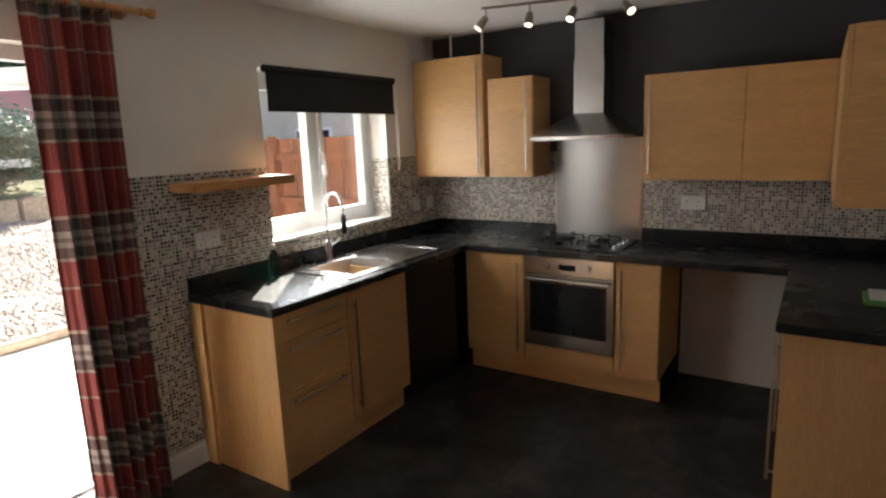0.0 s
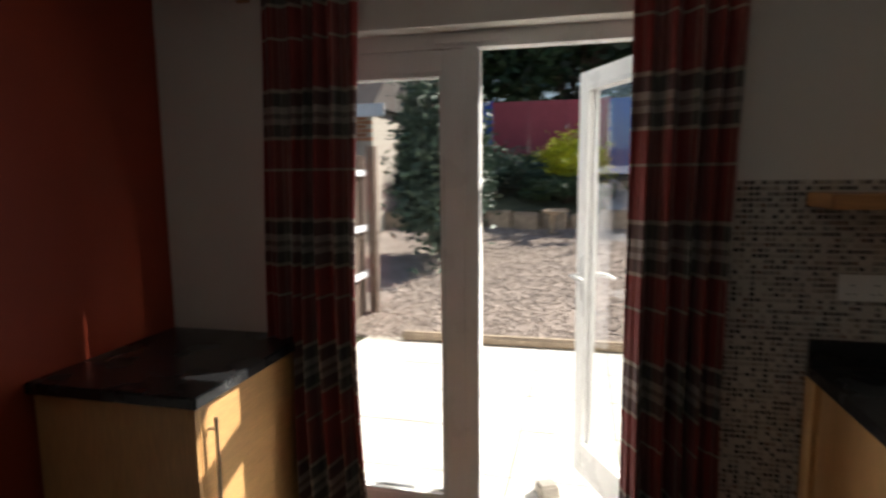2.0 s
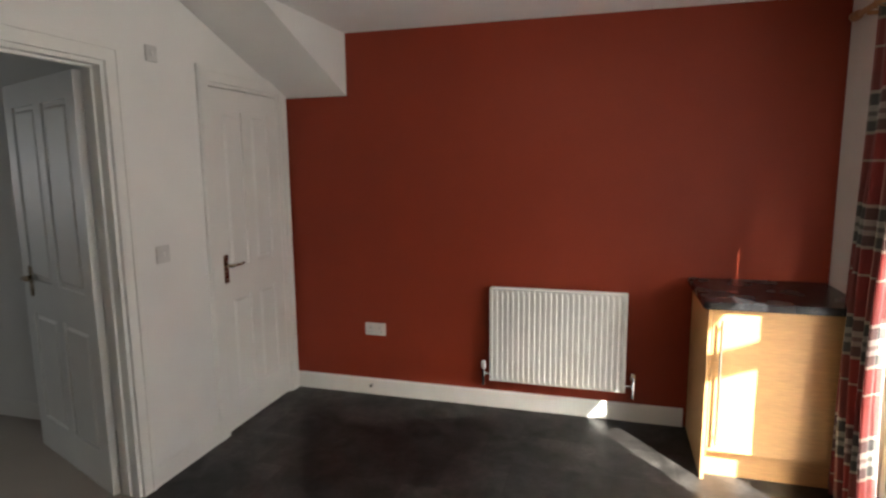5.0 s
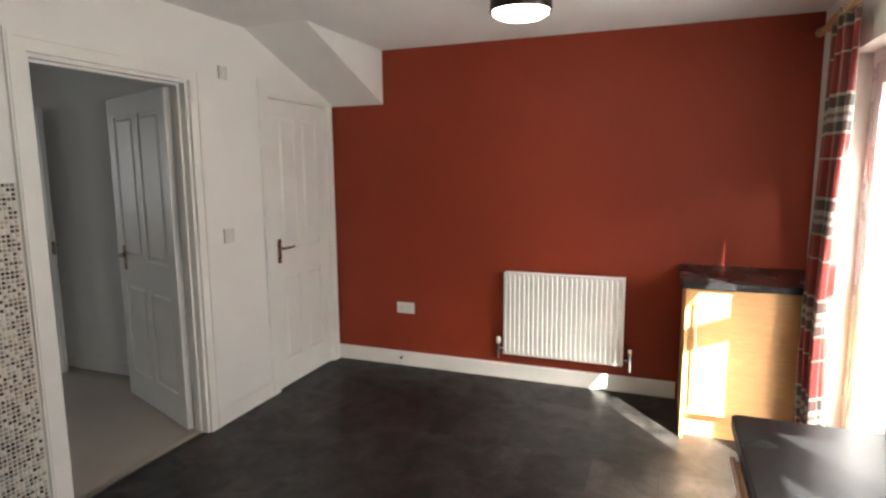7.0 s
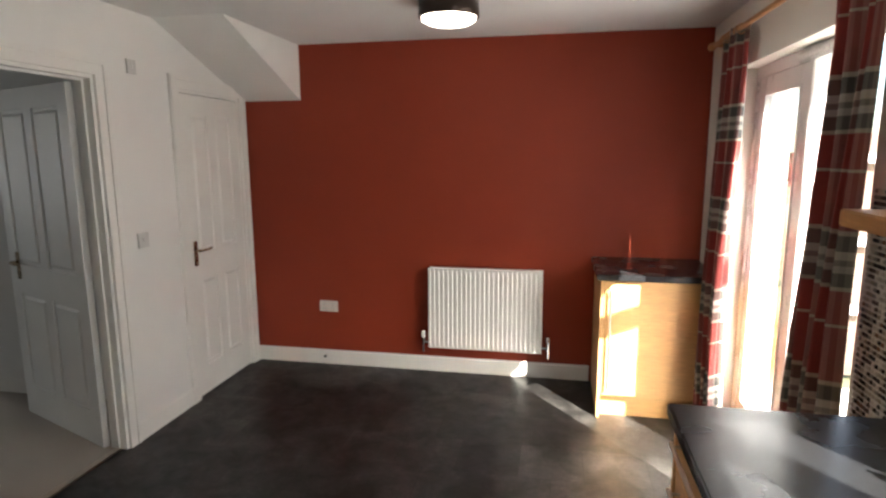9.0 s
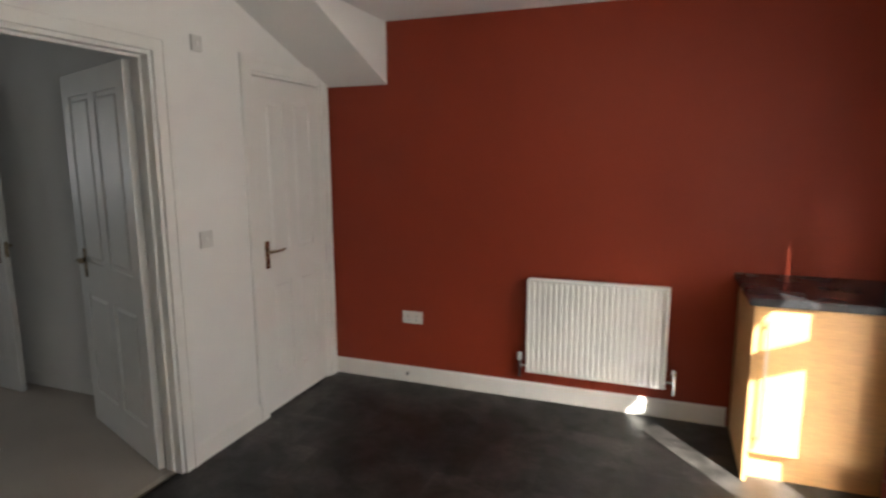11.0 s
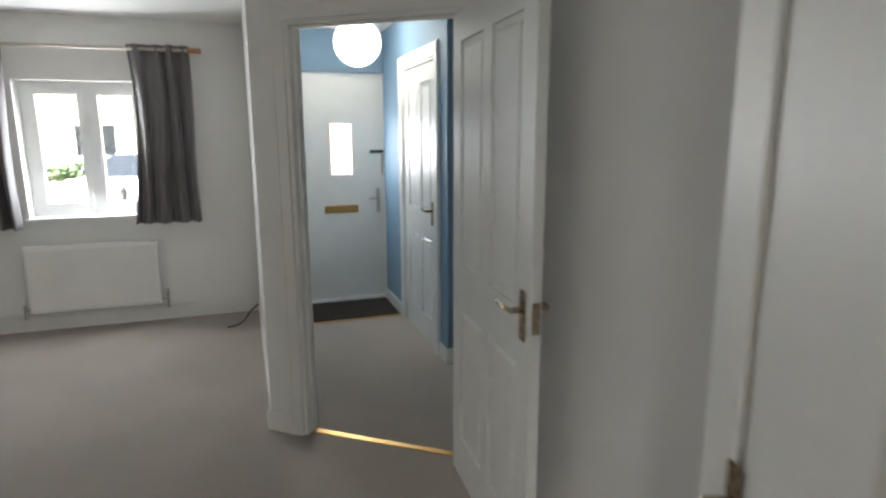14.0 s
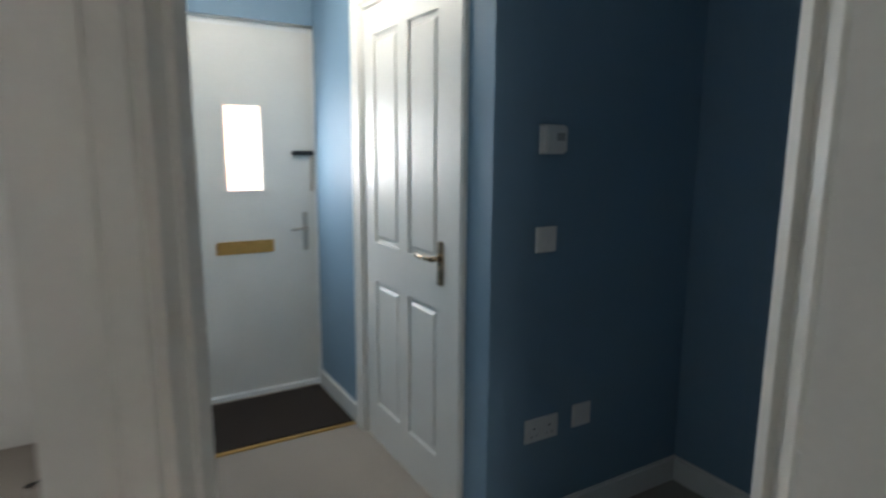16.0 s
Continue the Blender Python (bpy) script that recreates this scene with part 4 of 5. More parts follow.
yu = N - 0.312
wall_unit("boiler_cabinet", "tall maple wall unit hiding the boiler", -0.935, yu, 0, 0.60, 1.355, 2.205, [(0, 0.60, "right")])
wall_unit("narrow_wall_unit", "narrow maple wall unit with a bar handle", -0.30, yu, 0, 0.34, 1.355, 2.03, [(0, 0.34, "right")])
wall_unit("wide_wall_unit", "wide maple wall unit with two doors", 0.77, yu, 0, 0.97, 1.34, 1.965, [(0, 0.55, "left"), (0.55, 0.97, "")])
wall_unit("side_wall_unit", "maple wall unit on the side wall", 1.742, yu, -90, 1.2, 1.34, 1.965, [(0.0, 0.6, ""), (0.6, 1.2, "")], 0.55)
for q in (-0.72, -0.45):
    p = thing("boiler_pipe", "thin copper pipe painted cream above the boiler cabinet", "pipe", q, N - 0.10, 2.205)
    part("pipe", rod((0, 0, 0), (0, 0, H - 2.205), 0.009), PLASTIC, p)
# spot bar
tk = thing("spotlight_bar", "satin nickel ceiling bar with four spotlights", "ceiling light", 0, 0, H)
p0, p1 = Vector((0.02, 4.10, -0.05)), Vector((0.80, 4.30, -0.05))
part("bar", rod(p0, p1, 0.007), SPOTM, tk)
mid = p0.lerp(p1, 0.62)
part("ceiling_plate", lathe([(0.05, -0.02), (0.05, 0)], at=(mid.x, mid.y + 0.0, 0)), NICKEL, tk)
part("stem", rod(mid, (mid.x, mid.y, -0.01), 0.008), NICKEL, tk)
for k, q in enumerate((0.03, 0.34, 0.64, 0.96)):
    c = p0.lerp(p1, q)
    aim = [(-0.035, -0.03, -0.06), (0.0, -0.02, -0.065), (-0.01, -0.04, -0.06), (0.045, -0.03, -0.05)][k]
    e = c + Vector((0, 0, -0.05))
    hdn = part("spot_head", rod(e, e + Vector(aim), 0.017, 0.026, 16), SPOTM, tk)
    rod_ = part("knuckle", rod(c, e, 0.006), NICKEL, hdn)
    part("lens", rod(e + Vector(aim), e + Vector(aim) * 1.05, 0.022, 0.022, 16), SPOT, hdn)
# shelf, blind
sh = thing("floating_shelf", "thick pine floating shelf on the tiled wall", "shelf", W + 0.008, 2.68, 1.43)
part("board", box(0, 0.21, 0, 0.62, 0, 0.045, 0.004), PINE, sh)
bl = thing("roller_blind", "black roller blind half rolled over the kitchen window", "blind", W + 0.03, 3.31, 0)
part("cloth", box(-0.002, 0.0, 0.01, 1.16, 1.84, 2.05), BLINDM, bl)
part("roller", rod((-0.005, 0, 2.055), (-0.005, 1.17, 2.055), 0.021), BLINDM, bl)
part("hem_bar", box(-0.008, 0.004, 0.008, 1.162, 1.822, 1.845, 0.003), BLINDM, bl)
bm = rod((-0.002, 1.18, 2.05), (-0.002, 1.18, 1.42), 0.0025, seg=6)
rod((0.012, 1.18, 2.05), (0.012, 1.18, 1.42), 0.0025, seg=6, bm=bm)
part("bead_chain", bm, PLASTIC, bl)


def socket(name, label, m, w=0.147, h=0.086, kind="socket", mat=None):
    """Plate on a wall: local x along it, local y out of it."""
    s = thing(name, label, "socket" if kind == "socket" else "switch")
    s.matrix_world = m
    p = part("plate", box(-w / 2, w / 2, 0, 0.010, -h / 2, h / 2, 0.002), mat or PLASTIC, s)
    n = 2 if w > 0.1 else 1
    for k in range(n):
        cx = (k - (n - 1) / 2) * 0.07
        if kind == "socket":
            part("rocker", box(cx + (0.012 if k else -0.028), cx + (0.028 if k else -0.012), 0.010, 0.013, 0.012, 0.034, 0.001), PLASTIC, p)
            for x0, x1, z0, z1 in ((-0.004, 0.004, 0.006, 0.011), (-0.014, -0.008, -0.022, -0.018), (0.008, 0.014, -0.022, -0.018)):
                part("pin_hole", box(cx + x0, cx + x1, 0.010, 0.0105, z0, z1), BLACK, p)
        else:
            part("rocker", box(cx - 0.006, cx + 0.006, 0.010, 0.014, -0.012, 0.012, 0.001), PLASTIC, p)
    return s


socket("double_socket", "white double socket on the red wall", pose(1.71, S, 0.463, 0, 0, 180) @ pose(0, -0.0, 0, 0, 0, 180))
socket("light_switch", "white light switch between the doors", pose(E, 1.505, 1.143, 0, 0, 90), 0.086, kind="switch", mat=AGED)
socket("alarm_box", "small white sensor high on the wall", pose(E, 1.48, 2.10, 0, 0, 90), 0.07, 0.075, kind="switch", mat=AGED)
socket("tile_socket", "white double socket on the tiled wall", pose(W + 0.008, 2.86, 1.17, 0, 0, -90))
socket("corner_switch", "white switch on the tiles near the corner", pose(W + 0.008, 4.72, 1.14, 0, 0, -90), 0.086, kind="switch")
socket("corner_socket", "white socket on the tiles near the corner", pose(W + 0.008, 4.90, 1.14, 0, 0, -90), 0.086)
socket("hob_socket", "white double socket on the hob wall", pose(1.02, N - 0.008, 1.17, 0, 0, 180))
socket("hall_switch", "white light switch on the blue wall", pose(6.08, 0.71, 1.10, 0, 0, 90), 0.086, kind="switch")
th = socket("thermostat", "white thermostat on the blue wall", pose(6.08, 0.70, 1.43, 0, 0, 90), 0.10, 0.095, kind="switch")
part("cover", box(-0.046, 0.046, 0.010, 0.034, -0.043, 0.043, 0.006), PLASTIC, th)
part("dial", box(-0.03, 0.005, 0.034, 0.037, -0.005, 0.02, 0.001), SEAL, th)
socket("hall_socket", "white double socket low on the blue wall", pose(6.08, 0.70, 0.42, 0, 0, 90))
socket("hall_telephone_point", "white telephone point low on the blue wall", pose(6.08, 0.51, 0.43, 0, 0, 90), 0.086, kind="switch")


# ---- radiators ----
def radiator(name, label, m, w, h, rib=True):
    """Panel radiator: local x along the wall, local y out of it, z from its lower edge."""
    r = thing(name, label, "radiator")
    r.matrix_world = m
    bm = bmesh.new()
    n = int(w / 0.0333)
    step = (w - 0.03) / n
    prof = []
    for k in range(n):
        x = 0.015 + k * step
        prof += [(x, 0.098), (x + step * 0.30, 0.098), (x + step * 0.42, 0.090), (x + step * 0.88, 0.090)] if rib else [(x, 0.098)]
    prof = [(0.0, 0.094)] + prof + [(w - 0.015, 0.098), (w, 0.094)]
    lo_, hi_ = 0.03, h - 0.035
    rows = [[bm.verts.new((x, y - (0 if j in (1, 2) else (y - 0.093)), z)) for x, y in prof] for j, z in enumerate((0.004, lo_, hi_, h - 0.003))]
    for a, b in zip(rows, rows[1:]):
        for k in range(len(prof) - 1):
            bm.faces.new((a[k], a[k + 1], b[k + 1], b[k]))
    bmesh.ops.recalc_face_normals(bm, faces=bm.faces[:])
    box(0, w, 0.078, 0.0885, 0.003, h - 0.003, bm=bm)
    part("front_panel", bm, GLOSS, r)
    part("back_panel", box(0.01, w - 0.01, 0.03, 0.042, 0.0, h - 0.01, 0.003), GLOSS, r)
    part("top_grille", boxes((0, w, 0.028, 0.034, h - 0.012, h), (0, w, 0.080, 0.0935, h - 0.003, h), *[(w * k / 24 - 0.002, w * k / 24 + 0.002, 0.034, 0.080, h - 0.006, h - 0.002) for k in range(1, 24)]), GLOSS, r)
    for s, x in ((-1, 0), (1, w)):
        part("side_panel", box(x - (0.0 if s < 0 else 0.004), x + (0.004 if s < 0 else 0.0), 0.034, 0.078, 0.004, h - 0.012), GLOSS, r)
        bm = rod((x, 0.06, 0.035), (x + s * 0.045, 0.06, 0.035), 0.009)
        rod((x + s * 0.045, 0.06, 0.07), (x + s * 0.045, 0.06, -0.04), 0.011, bm=bm)
        rod((x + s * 0.045, 0.06, -0.035), (x + s * 0.045, 0.0, -0.035), 0.007, bm=bm)
        v = part("valve", bm, CHROME, r)
        part("valve_cap", lathe([(0.014, 0.07), (0.017, 0.08), (0.015, 0.115), (0.008, 0.12)], at=(x + s * 0.045, 0.06, 0)), PLASTIC if s > 0 else CHROME, v, smooth=True)
    return r


radiator("kitchen_radiator", "white ribbed panel radiator on the red wall", pose(0.085, S, 0.205, 0, 0, 0), 0.82, 0.60)
radiator("living_room_radiator", "white flat panel radiator under the window", pose(F, 2.85, 0.16, 0, 0, 90), 0.92, 0.53, rib=False)
pp = thing("radiator_pipe", "white pipe along the skirting under the radiator", "pipe", F - 0.03, 2.6, 0.135)
part("pipe", rod((0, 0, 0), (0, 2.0, 0), 0.008), GLOSS, pp)

# ---- unit by the red wall ----
cu = base_unit("corner_base_unit", "maple base unit in the corner by the red wall", -0.285, S + 0.60, 180, 0.63, [(0, 0.63, 0.15, 0.87, "left")])
part("end_panel", box(-0.018, 0, 0.0, 0.585, 0, 0.87, 0.001), OAKV, cu)
ct = thing("corner_worktop", "black laminate worktop on the corner base unit", "worktop", -0.245, S + 0.625, 0.872, 180)
part("top", box(0, 0.69, 0.004, 0.615, 0, 0.038, 0.003), STONE, ct)
part("front_edge", box(0.002, 0.688, 0, 0.004, 0.004, 0.034), STONE, ct)
part("side_edge", box(-0.004, 0, 0.006, 0.613, 0.004, 0.034), STONE, ct)


# ---- curtains, lamps and soft things ----
def curtain(name, label, m, w, z0, z1, folds, mat, cloth, depth=0.045, flare=0.0, seed=1, parts=()):
    """Hanging cloth along local x with folds along local y; flare widens and shifts the foot."""
    rnd = random.Random(seed)
    c = thing(name, label, "curtain")
    c.matrix_world = m
    ph = [rnd.uniform(0, 6) for _ in range(4)]
    nu, nv = folds * 14, 30
    bm = bmesh.new()
    uvl = bm.loops.layers.uv.new("uv")
    grid = []
    for j in range(nv + 1):
        v = j / nv
        row = []
        for i in range(nu + 1):
            u = i / nu
            sway = 0.012 * math.sin(5 * v + ph[0]) + 0.01 * math.sin(11 * u + 4 * v + ph[1])
            a = u * folds * math.tau + 0.7 * math.sin(2.2 * u * math.pi + ph[2] + 1.3 * v)
            amp = depth * (0.55 + 0.45 * v + 0.25 * math.sin(7 * u + ph[3]))
            x = u * w * (1 - 0.05 * math.sin(math.pi * v)) + flare * v * v * (u - 0.3) + 0.5 * sway
            row.append(bm.verts.new((x, amp * math.sin(a) + sway + 0.02 * v * math.sin(2 * a), z1 + (z0 - z1) * v)))
        grid.append(row)
    for j in range(nv):
        for i in range(nu):
            f = bm.faces.new((grid[j][i], grid[j + 1][i], grid[j + 1][i + 1], grid[j][i + 1]))
            for lp, (ii, jj) in zip(f.loops, ((i, j), (i, j + 1), (i + 1, j + 1), (i + 1, j))):
                lp[uvl].uv = (ii / nu * cloth, (1 - jj / nv) * (z1 - z0))
    ob = part("cloth", bm, mat, c, smooth=True)
    so = ob.modifiers.new("thickness", "SOLIDIFY")
    so.thickness = 0.003
    return c


curtain("patio_curtain", "red and grey tartan curtain bunched beside the patio door", pose(W + 0.075, 0.80, 0, 0, 0, 90), 0.38, 0.02, 2.25, 6, TART, 1.5, 0.04, 0.06, 3)
curtain("patio_curtain", "red and grey tartan curtain bunched beside the tiled wall", pose(W + 0.075, 2.13, 0, 0, 0, 90), 0.35, 0.02, 2.25, 5, TART, 1.3, 0.042, -0.03, 8)
rp = thing("curtain_pole", "pine curtain pole with turned finials over the patio doors", "curtain pole", W + 0.075, 0, 2.235)
part("pole", rod((0, 0.62, 0), (0, 2.60, 0), 0.014), PINE, rp)
for s, y in ((-1, 0.62), (1, 2.60)):
    bm = lathe([(0.014, 0), (0.020, 0.01), (0.014, 0.025), (0.024, 0.05), (0.022, 0.075), (0.008, 0.08)])
    bmesh.ops.transform(bm, matrix=pose(0, y, 0, -90 * s, 0, 0), verts=bm.verts[:])
    part("finial", bm, PINE, rp, smooth=True)
for y in (0.70, 2.54):
    part("bracket", boxes((-0.075, -0.06, y - 0.025, y + 0.025, -0.03, 0.03), (-0.06, 0.0, y - 0.01, y + 0.01, -0.025, -0.01)), PINE, rp)
for y0, n in ((0.83, 7), (2.15, 7)):
    for k in range(n):
        bm = bmesh.new()
        tube([(0.024 * math.cos(a), y0 + k * 0.05, 0.024 * math.sin(a) - 0.006) for a in [q * math.tau / 12 for q in range(13)]], 0.003, 6, bm)
        part("ring", bm, PINE, rp)
curtain("living_room_curtain", "grey eyelet curtain beside the living room window", pose(F - 0.09, 2.50, 0, 0, 0, 90), 0.43, 0.83, 2.20, 4, GREYCLOTH, 1.2, 0.045, 0.05, 5)
curtain("living_room_curtain", "grey eyelet curtain beside the living room window", pose(F - 0.09, 3.74, 0, 0, 0, 90), 0.43, 0.83, 2.20, 4, GREYCLOTH, 1.2, 0.045, -0.04, 6)
rp = thing("curtain_pole", "slim metal curtain pole with wooden ends over the window", "curtain pole", F - 0.09, 0, 2.165)
part("pole", rod((0, 2.50, 0), (0, 4.2, 0), 0.012), NICKEL, rp)
for y0_, y1_ in ((2.40, 2.50), (4.2, 4.3)):
    part("finial", rod((0, y0_, 0), (0, y1_, 0), 0.019), PINE, rp)
for y in (2.53, 4.17):
    part("bracket", box(0.0, 0.09, y - 0.008, y + 0.008, -0.008, 0.008), NICKEL, rp)
cl = thing("kitchen_ceiling_light", "round flush ceiling light with dark rim and lit glass", "ceiling light", 0.565, 1.36, H)
part("rim", lathe([(0.10, 0), (0.15, -0.005), (0.155, -0.10), (0.148, -0.105), (0.14, -0.09), (0.10, -0.01)], 40), material("dark_bronze", (0.05, 0.035, 0.028), 0.3, 0.8, stain=0.1), cl, "dark bronze rim", smooth=True)
part("diffuser", lathe([(0.139, -0.09), (0.137, -0.115), (0.11, -0.13), (0.05, -0.138), (0.004, -0.14)], 40), LAMP, cl, "glowing white glass", smooth=True)
gl = thing("hall_pendant", "round white paper globe pendant", "pendant light", 6.9, 1.32, H)
bm = bmesh.new()
bmesh.ops.create_uvsphere(bm, u_segments=32, v_segments=20, radius=0.165, matrix=Matrix.Translation((0, 0, -0.235)))
part("globe", bm, GLOBE, gl, smooth=True)
part("cord", rod((0, 0, -0.07), (0, 0, -0.02), 0.004), PLASTIC, gl)
part("ceiling_rose", lathe([(0.04, -0.02), (0.045, 0)]), PLASTIC, gl)
dm = thing("door_mat", "dark brown coir mat inside the front door", "door mat", 7.24, HY + 0.02, 0.006)
part("mat", box(0, 0.54, 0, 0.84, 0, 0.012, 0.003), MAT, dm)
part("edge_strip", box(-0.025, 0, 0, 0.84, 0, 0.008, 0.002), BRASS, dm)
ts = structure("trim_threshold_hall", box(DU0 + 0.03, DU1 - 0.03, -0.07, -0.03, 0.006, 0.011, 0.002), BRASS, "brass carpet strip in the hall doorway", "threshold")
ts.matrix_world = DIAG
structure("trim_threshold_kitchen", box(E + 0.03, E + 0.07, DY0 + 0.03, DY1 - 0.03, 0, 0.010, 0.002), NICKEL, "metal carpet strip in the kitchen doorway", "threshold")
cb = thing("aerial_cable", "black cable coming out of the skirting", "cable", 7.45, 2.10, 0)
part("cable", tube([(0.05, 0.0, 0.14), (0.03, 0.06, 0.10), (-0.02, 0.12, 0.03), (-0.07, 0.18, 0.014), (-0.10, 0.25, 0.014)], 0.006), CABLE, cb, smooth=True)
cb = thing("door_stop", "small metal door stop on the red wall's skirting", "door stop", 1.74, S + 0.015, 0.07)
part("stop", rod((0, 0, 0), (0, 0.03, 0), 0.011), CHROME, cb)
tr = thing("letter_tray", "small heap of green and white papers on the worktop", "papers", 2.0, 3.95, 0.91)
part("papers", boxes((-0.12, 0.12, -0.1, 0.08, 0, 0.02), bevel=0.004), material("green_card", (0.12, 0.3, 0.08), 0.7, stain=0.1), tr)
part("sheet", box(-0.1, 0.1, -0.08, 0.1, 0.021, 0.026, 0.001), PLASTIC, tr)

# ---- garden ----
G = -0.13
structure("ground", boxes((-300, 300, -300, 300, G - 1, G - 0.03)), EARTH, "earth and grass all round the house", "ground")
rnd = random.Random(5)
pv = structure("pavement_patio", boxes((-4.5, W - 0.3, -0.2, 6.4, G - 0.05, G - 0.006)), SAND, "bright stone patio paving", "patio")
ps = bpy.data.meshes.new("paving_slab")
b = box(-0.295, 0.295, -0.295, 0.295, 0, 0.022, 0.004)
b.to_mesh(ps)
b.free()
ps.materials.append(PAVE)
for i in range(5):
    for j in range(11):
        o = new("paving_slab", ps)
        o.matrix_world = pose(W - 0.62 - i * 0.605, 0.1 + j * 0.605, G - 0.012 + rnd.uniform(-0.001, 0.002), 0, 0, rnd.choice((0, 90, 180)))
        o.parent = pv
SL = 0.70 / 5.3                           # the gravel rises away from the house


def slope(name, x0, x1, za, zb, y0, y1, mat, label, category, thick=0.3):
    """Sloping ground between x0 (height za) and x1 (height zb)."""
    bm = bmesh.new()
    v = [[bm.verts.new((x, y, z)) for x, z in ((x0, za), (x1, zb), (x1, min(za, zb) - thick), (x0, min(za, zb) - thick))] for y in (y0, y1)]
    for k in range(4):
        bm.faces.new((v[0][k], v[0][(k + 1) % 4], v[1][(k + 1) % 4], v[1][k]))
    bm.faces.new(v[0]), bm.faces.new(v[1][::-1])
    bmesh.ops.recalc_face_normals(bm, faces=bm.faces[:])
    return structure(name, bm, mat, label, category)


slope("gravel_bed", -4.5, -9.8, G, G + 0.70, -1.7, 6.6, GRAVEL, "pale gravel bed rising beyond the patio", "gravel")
verts, faces = [], []
ico = [(0, 0, 1), (0.9, 0, 0.1), (0.28, 0.85, 0.1), (-0.73, 0.53, 0.1), (-0.73, -0.53, 0.1), (0.28, -0.85, 0.1), (0, 0, -0.6)]
for _ in range(14000):
    x, y = rnd.uniform(-9.7, -4.4), rnd.uniform(-0.4, 5.4)
    r, a, k = rnd.uniform(0.012, 0.036), rnd.uniform(0, 6.3), len(verts)
    ca, sa = math.cos(a), math.sin(a)
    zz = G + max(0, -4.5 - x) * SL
    verts += [(x + r * (p * ca - q * sa), y + r * 0.8 * (p * sa + q * ca), zz + 0.006 + 0.6 * r * s) for p, q, s in ico]
    faces += [(k, k + 1 + q, k + 1 + (q + 1) % 5) for q in range(5)] + [(k + 6, k + 1 + (q + 1) % 5, k + 1 + q) for q in range(5)]
me = bpy.data.meshes.new("pebbles")
me.from_pydata(verts, [], faces)
me.materials.append(PEBBLE)
o = tagged(new("pebbles", me), "loose pale pebbles on the gravel bed", "pebbles", kind="stuff")
lg = thing("edging_log", "pale timber edging between patio and gravel", "edging", -4.45, 0.2, G)
part("timber", box(0, 0.09, 0, 2.2, 0, 0.09, 0.02), LOG, lg)
lg2 = copy_thing(lg, pose(-4.45, 2.75, G, 0, 0, 3))


def board_fence(name, label, m, length, h, mat, pitch=0.13, rails=(), rail_mat=None, posts=(), thick=0.018, wavy=0.0):
    """Upright boards along local x, rails on the side towards -y."""
    f = thing(name, label, "fence")
    f.matrix_world = m
    me = bpy.data.meshes.new("board")
    b = box(0.003, pitch - 0.003, 0, thick, 0, h, 0.003)
    b.to_mesh(me)
    b.free()
    me.materials.append(mat)
    for k in range(int(length / pitch)):
        o = new("board", me)
        o.parent = f
        o.matrix_basis = pose(k * pitch, (k % 2) * 0.012, rnd.uniform(-wavy, wavy))
    for z in rails:
        part("rail", box(0, length, -0.05, -0.002, z - 0.04, z + 0.04, 0.004), rail_mat or mat, f)
    for x in posts:
        part("post", box(x - 0.05, x + 0.05, -0.10, -0.002, 0, h + 0.04, 0.006), rail_mat or mat, f)
    return f


# coloured fence at the far end of the garden, raised bank, plants
for k in range(7):
    y = 2.5 - 4 * 2.65 + k * 2.65
    pink = k % 2 == 1
    board_fence("painted_fence_panel", "pink painted fence panel at the garden's end" if pink else "blue painted fence panel at the garden's end", pose(-12.6, y + 2.6, 1.52, 0, 0, -90), 2.6, 1.68, PINKF if pink else BLUEF, 0.86, (0.15, 1.0, 1.62), None, (0.0,), 0.012)
slope("ground_bank", -9.8, -12.9, 0.86, 1.58, -1.7, 11, EARTH, "raised planting bank", "ground", 1.2)
structure("ground_rise", boxes((-60, -12.9, -40, 40, G - 0.3, 1.5)), EARTH, "rough ground behind the fence", "ground")
for k in range(16):
    st = thing("edging_stone", "rough sandstone block at the foot of the bank", "stone", -9.68 + rnd.uniform(-0.05, 0.05), -2.4 + k * 0.52, 0.45, rnd.uniform(-8, 8), "bank edging stones")
    bm = box(-0.12, 0.12, 0, 0.48, 0, 0.42 + rnd.uniform(-0.05, 0.06), 0.035)
    for v in bm.verts:
        v.co += Vector((rnd.uniform(-1, 1), rnd.uniform(-1, 1), rnd.uniform(-1, 1))) * 0.015
    part("block", bm, LOG, st)
bm = bmesh.new()
q = [bm.verts.new(v) for v in ((-9.75, 2.45, 0.90), (-9.75, 3.1, 0.90), (-12.4, 2.55, 1.50), (-12.4, 2.15, 1.50), (-9.75, 2.45, 0.80), (-9.75, 3.1, 0.80), (-12.4, 2.55, 1.40), (-12.4, 2.15, 1.40))]
for f in ((0, 1, 2, 3), (4, 7, 6, 5), (0, 4, 5, 1), (1, 5, 6, 2), (2, 6, 7, 3), (3, 7, 4, 0)):
    bm.faces.new([q[k] for k in f])
bmesh.ops.recalc_face_normals(bm, faces=bm.faces[:])
ramp = structure("path_ramp", bm, RENDERW, "pale sloping garden path up the bank", "path")


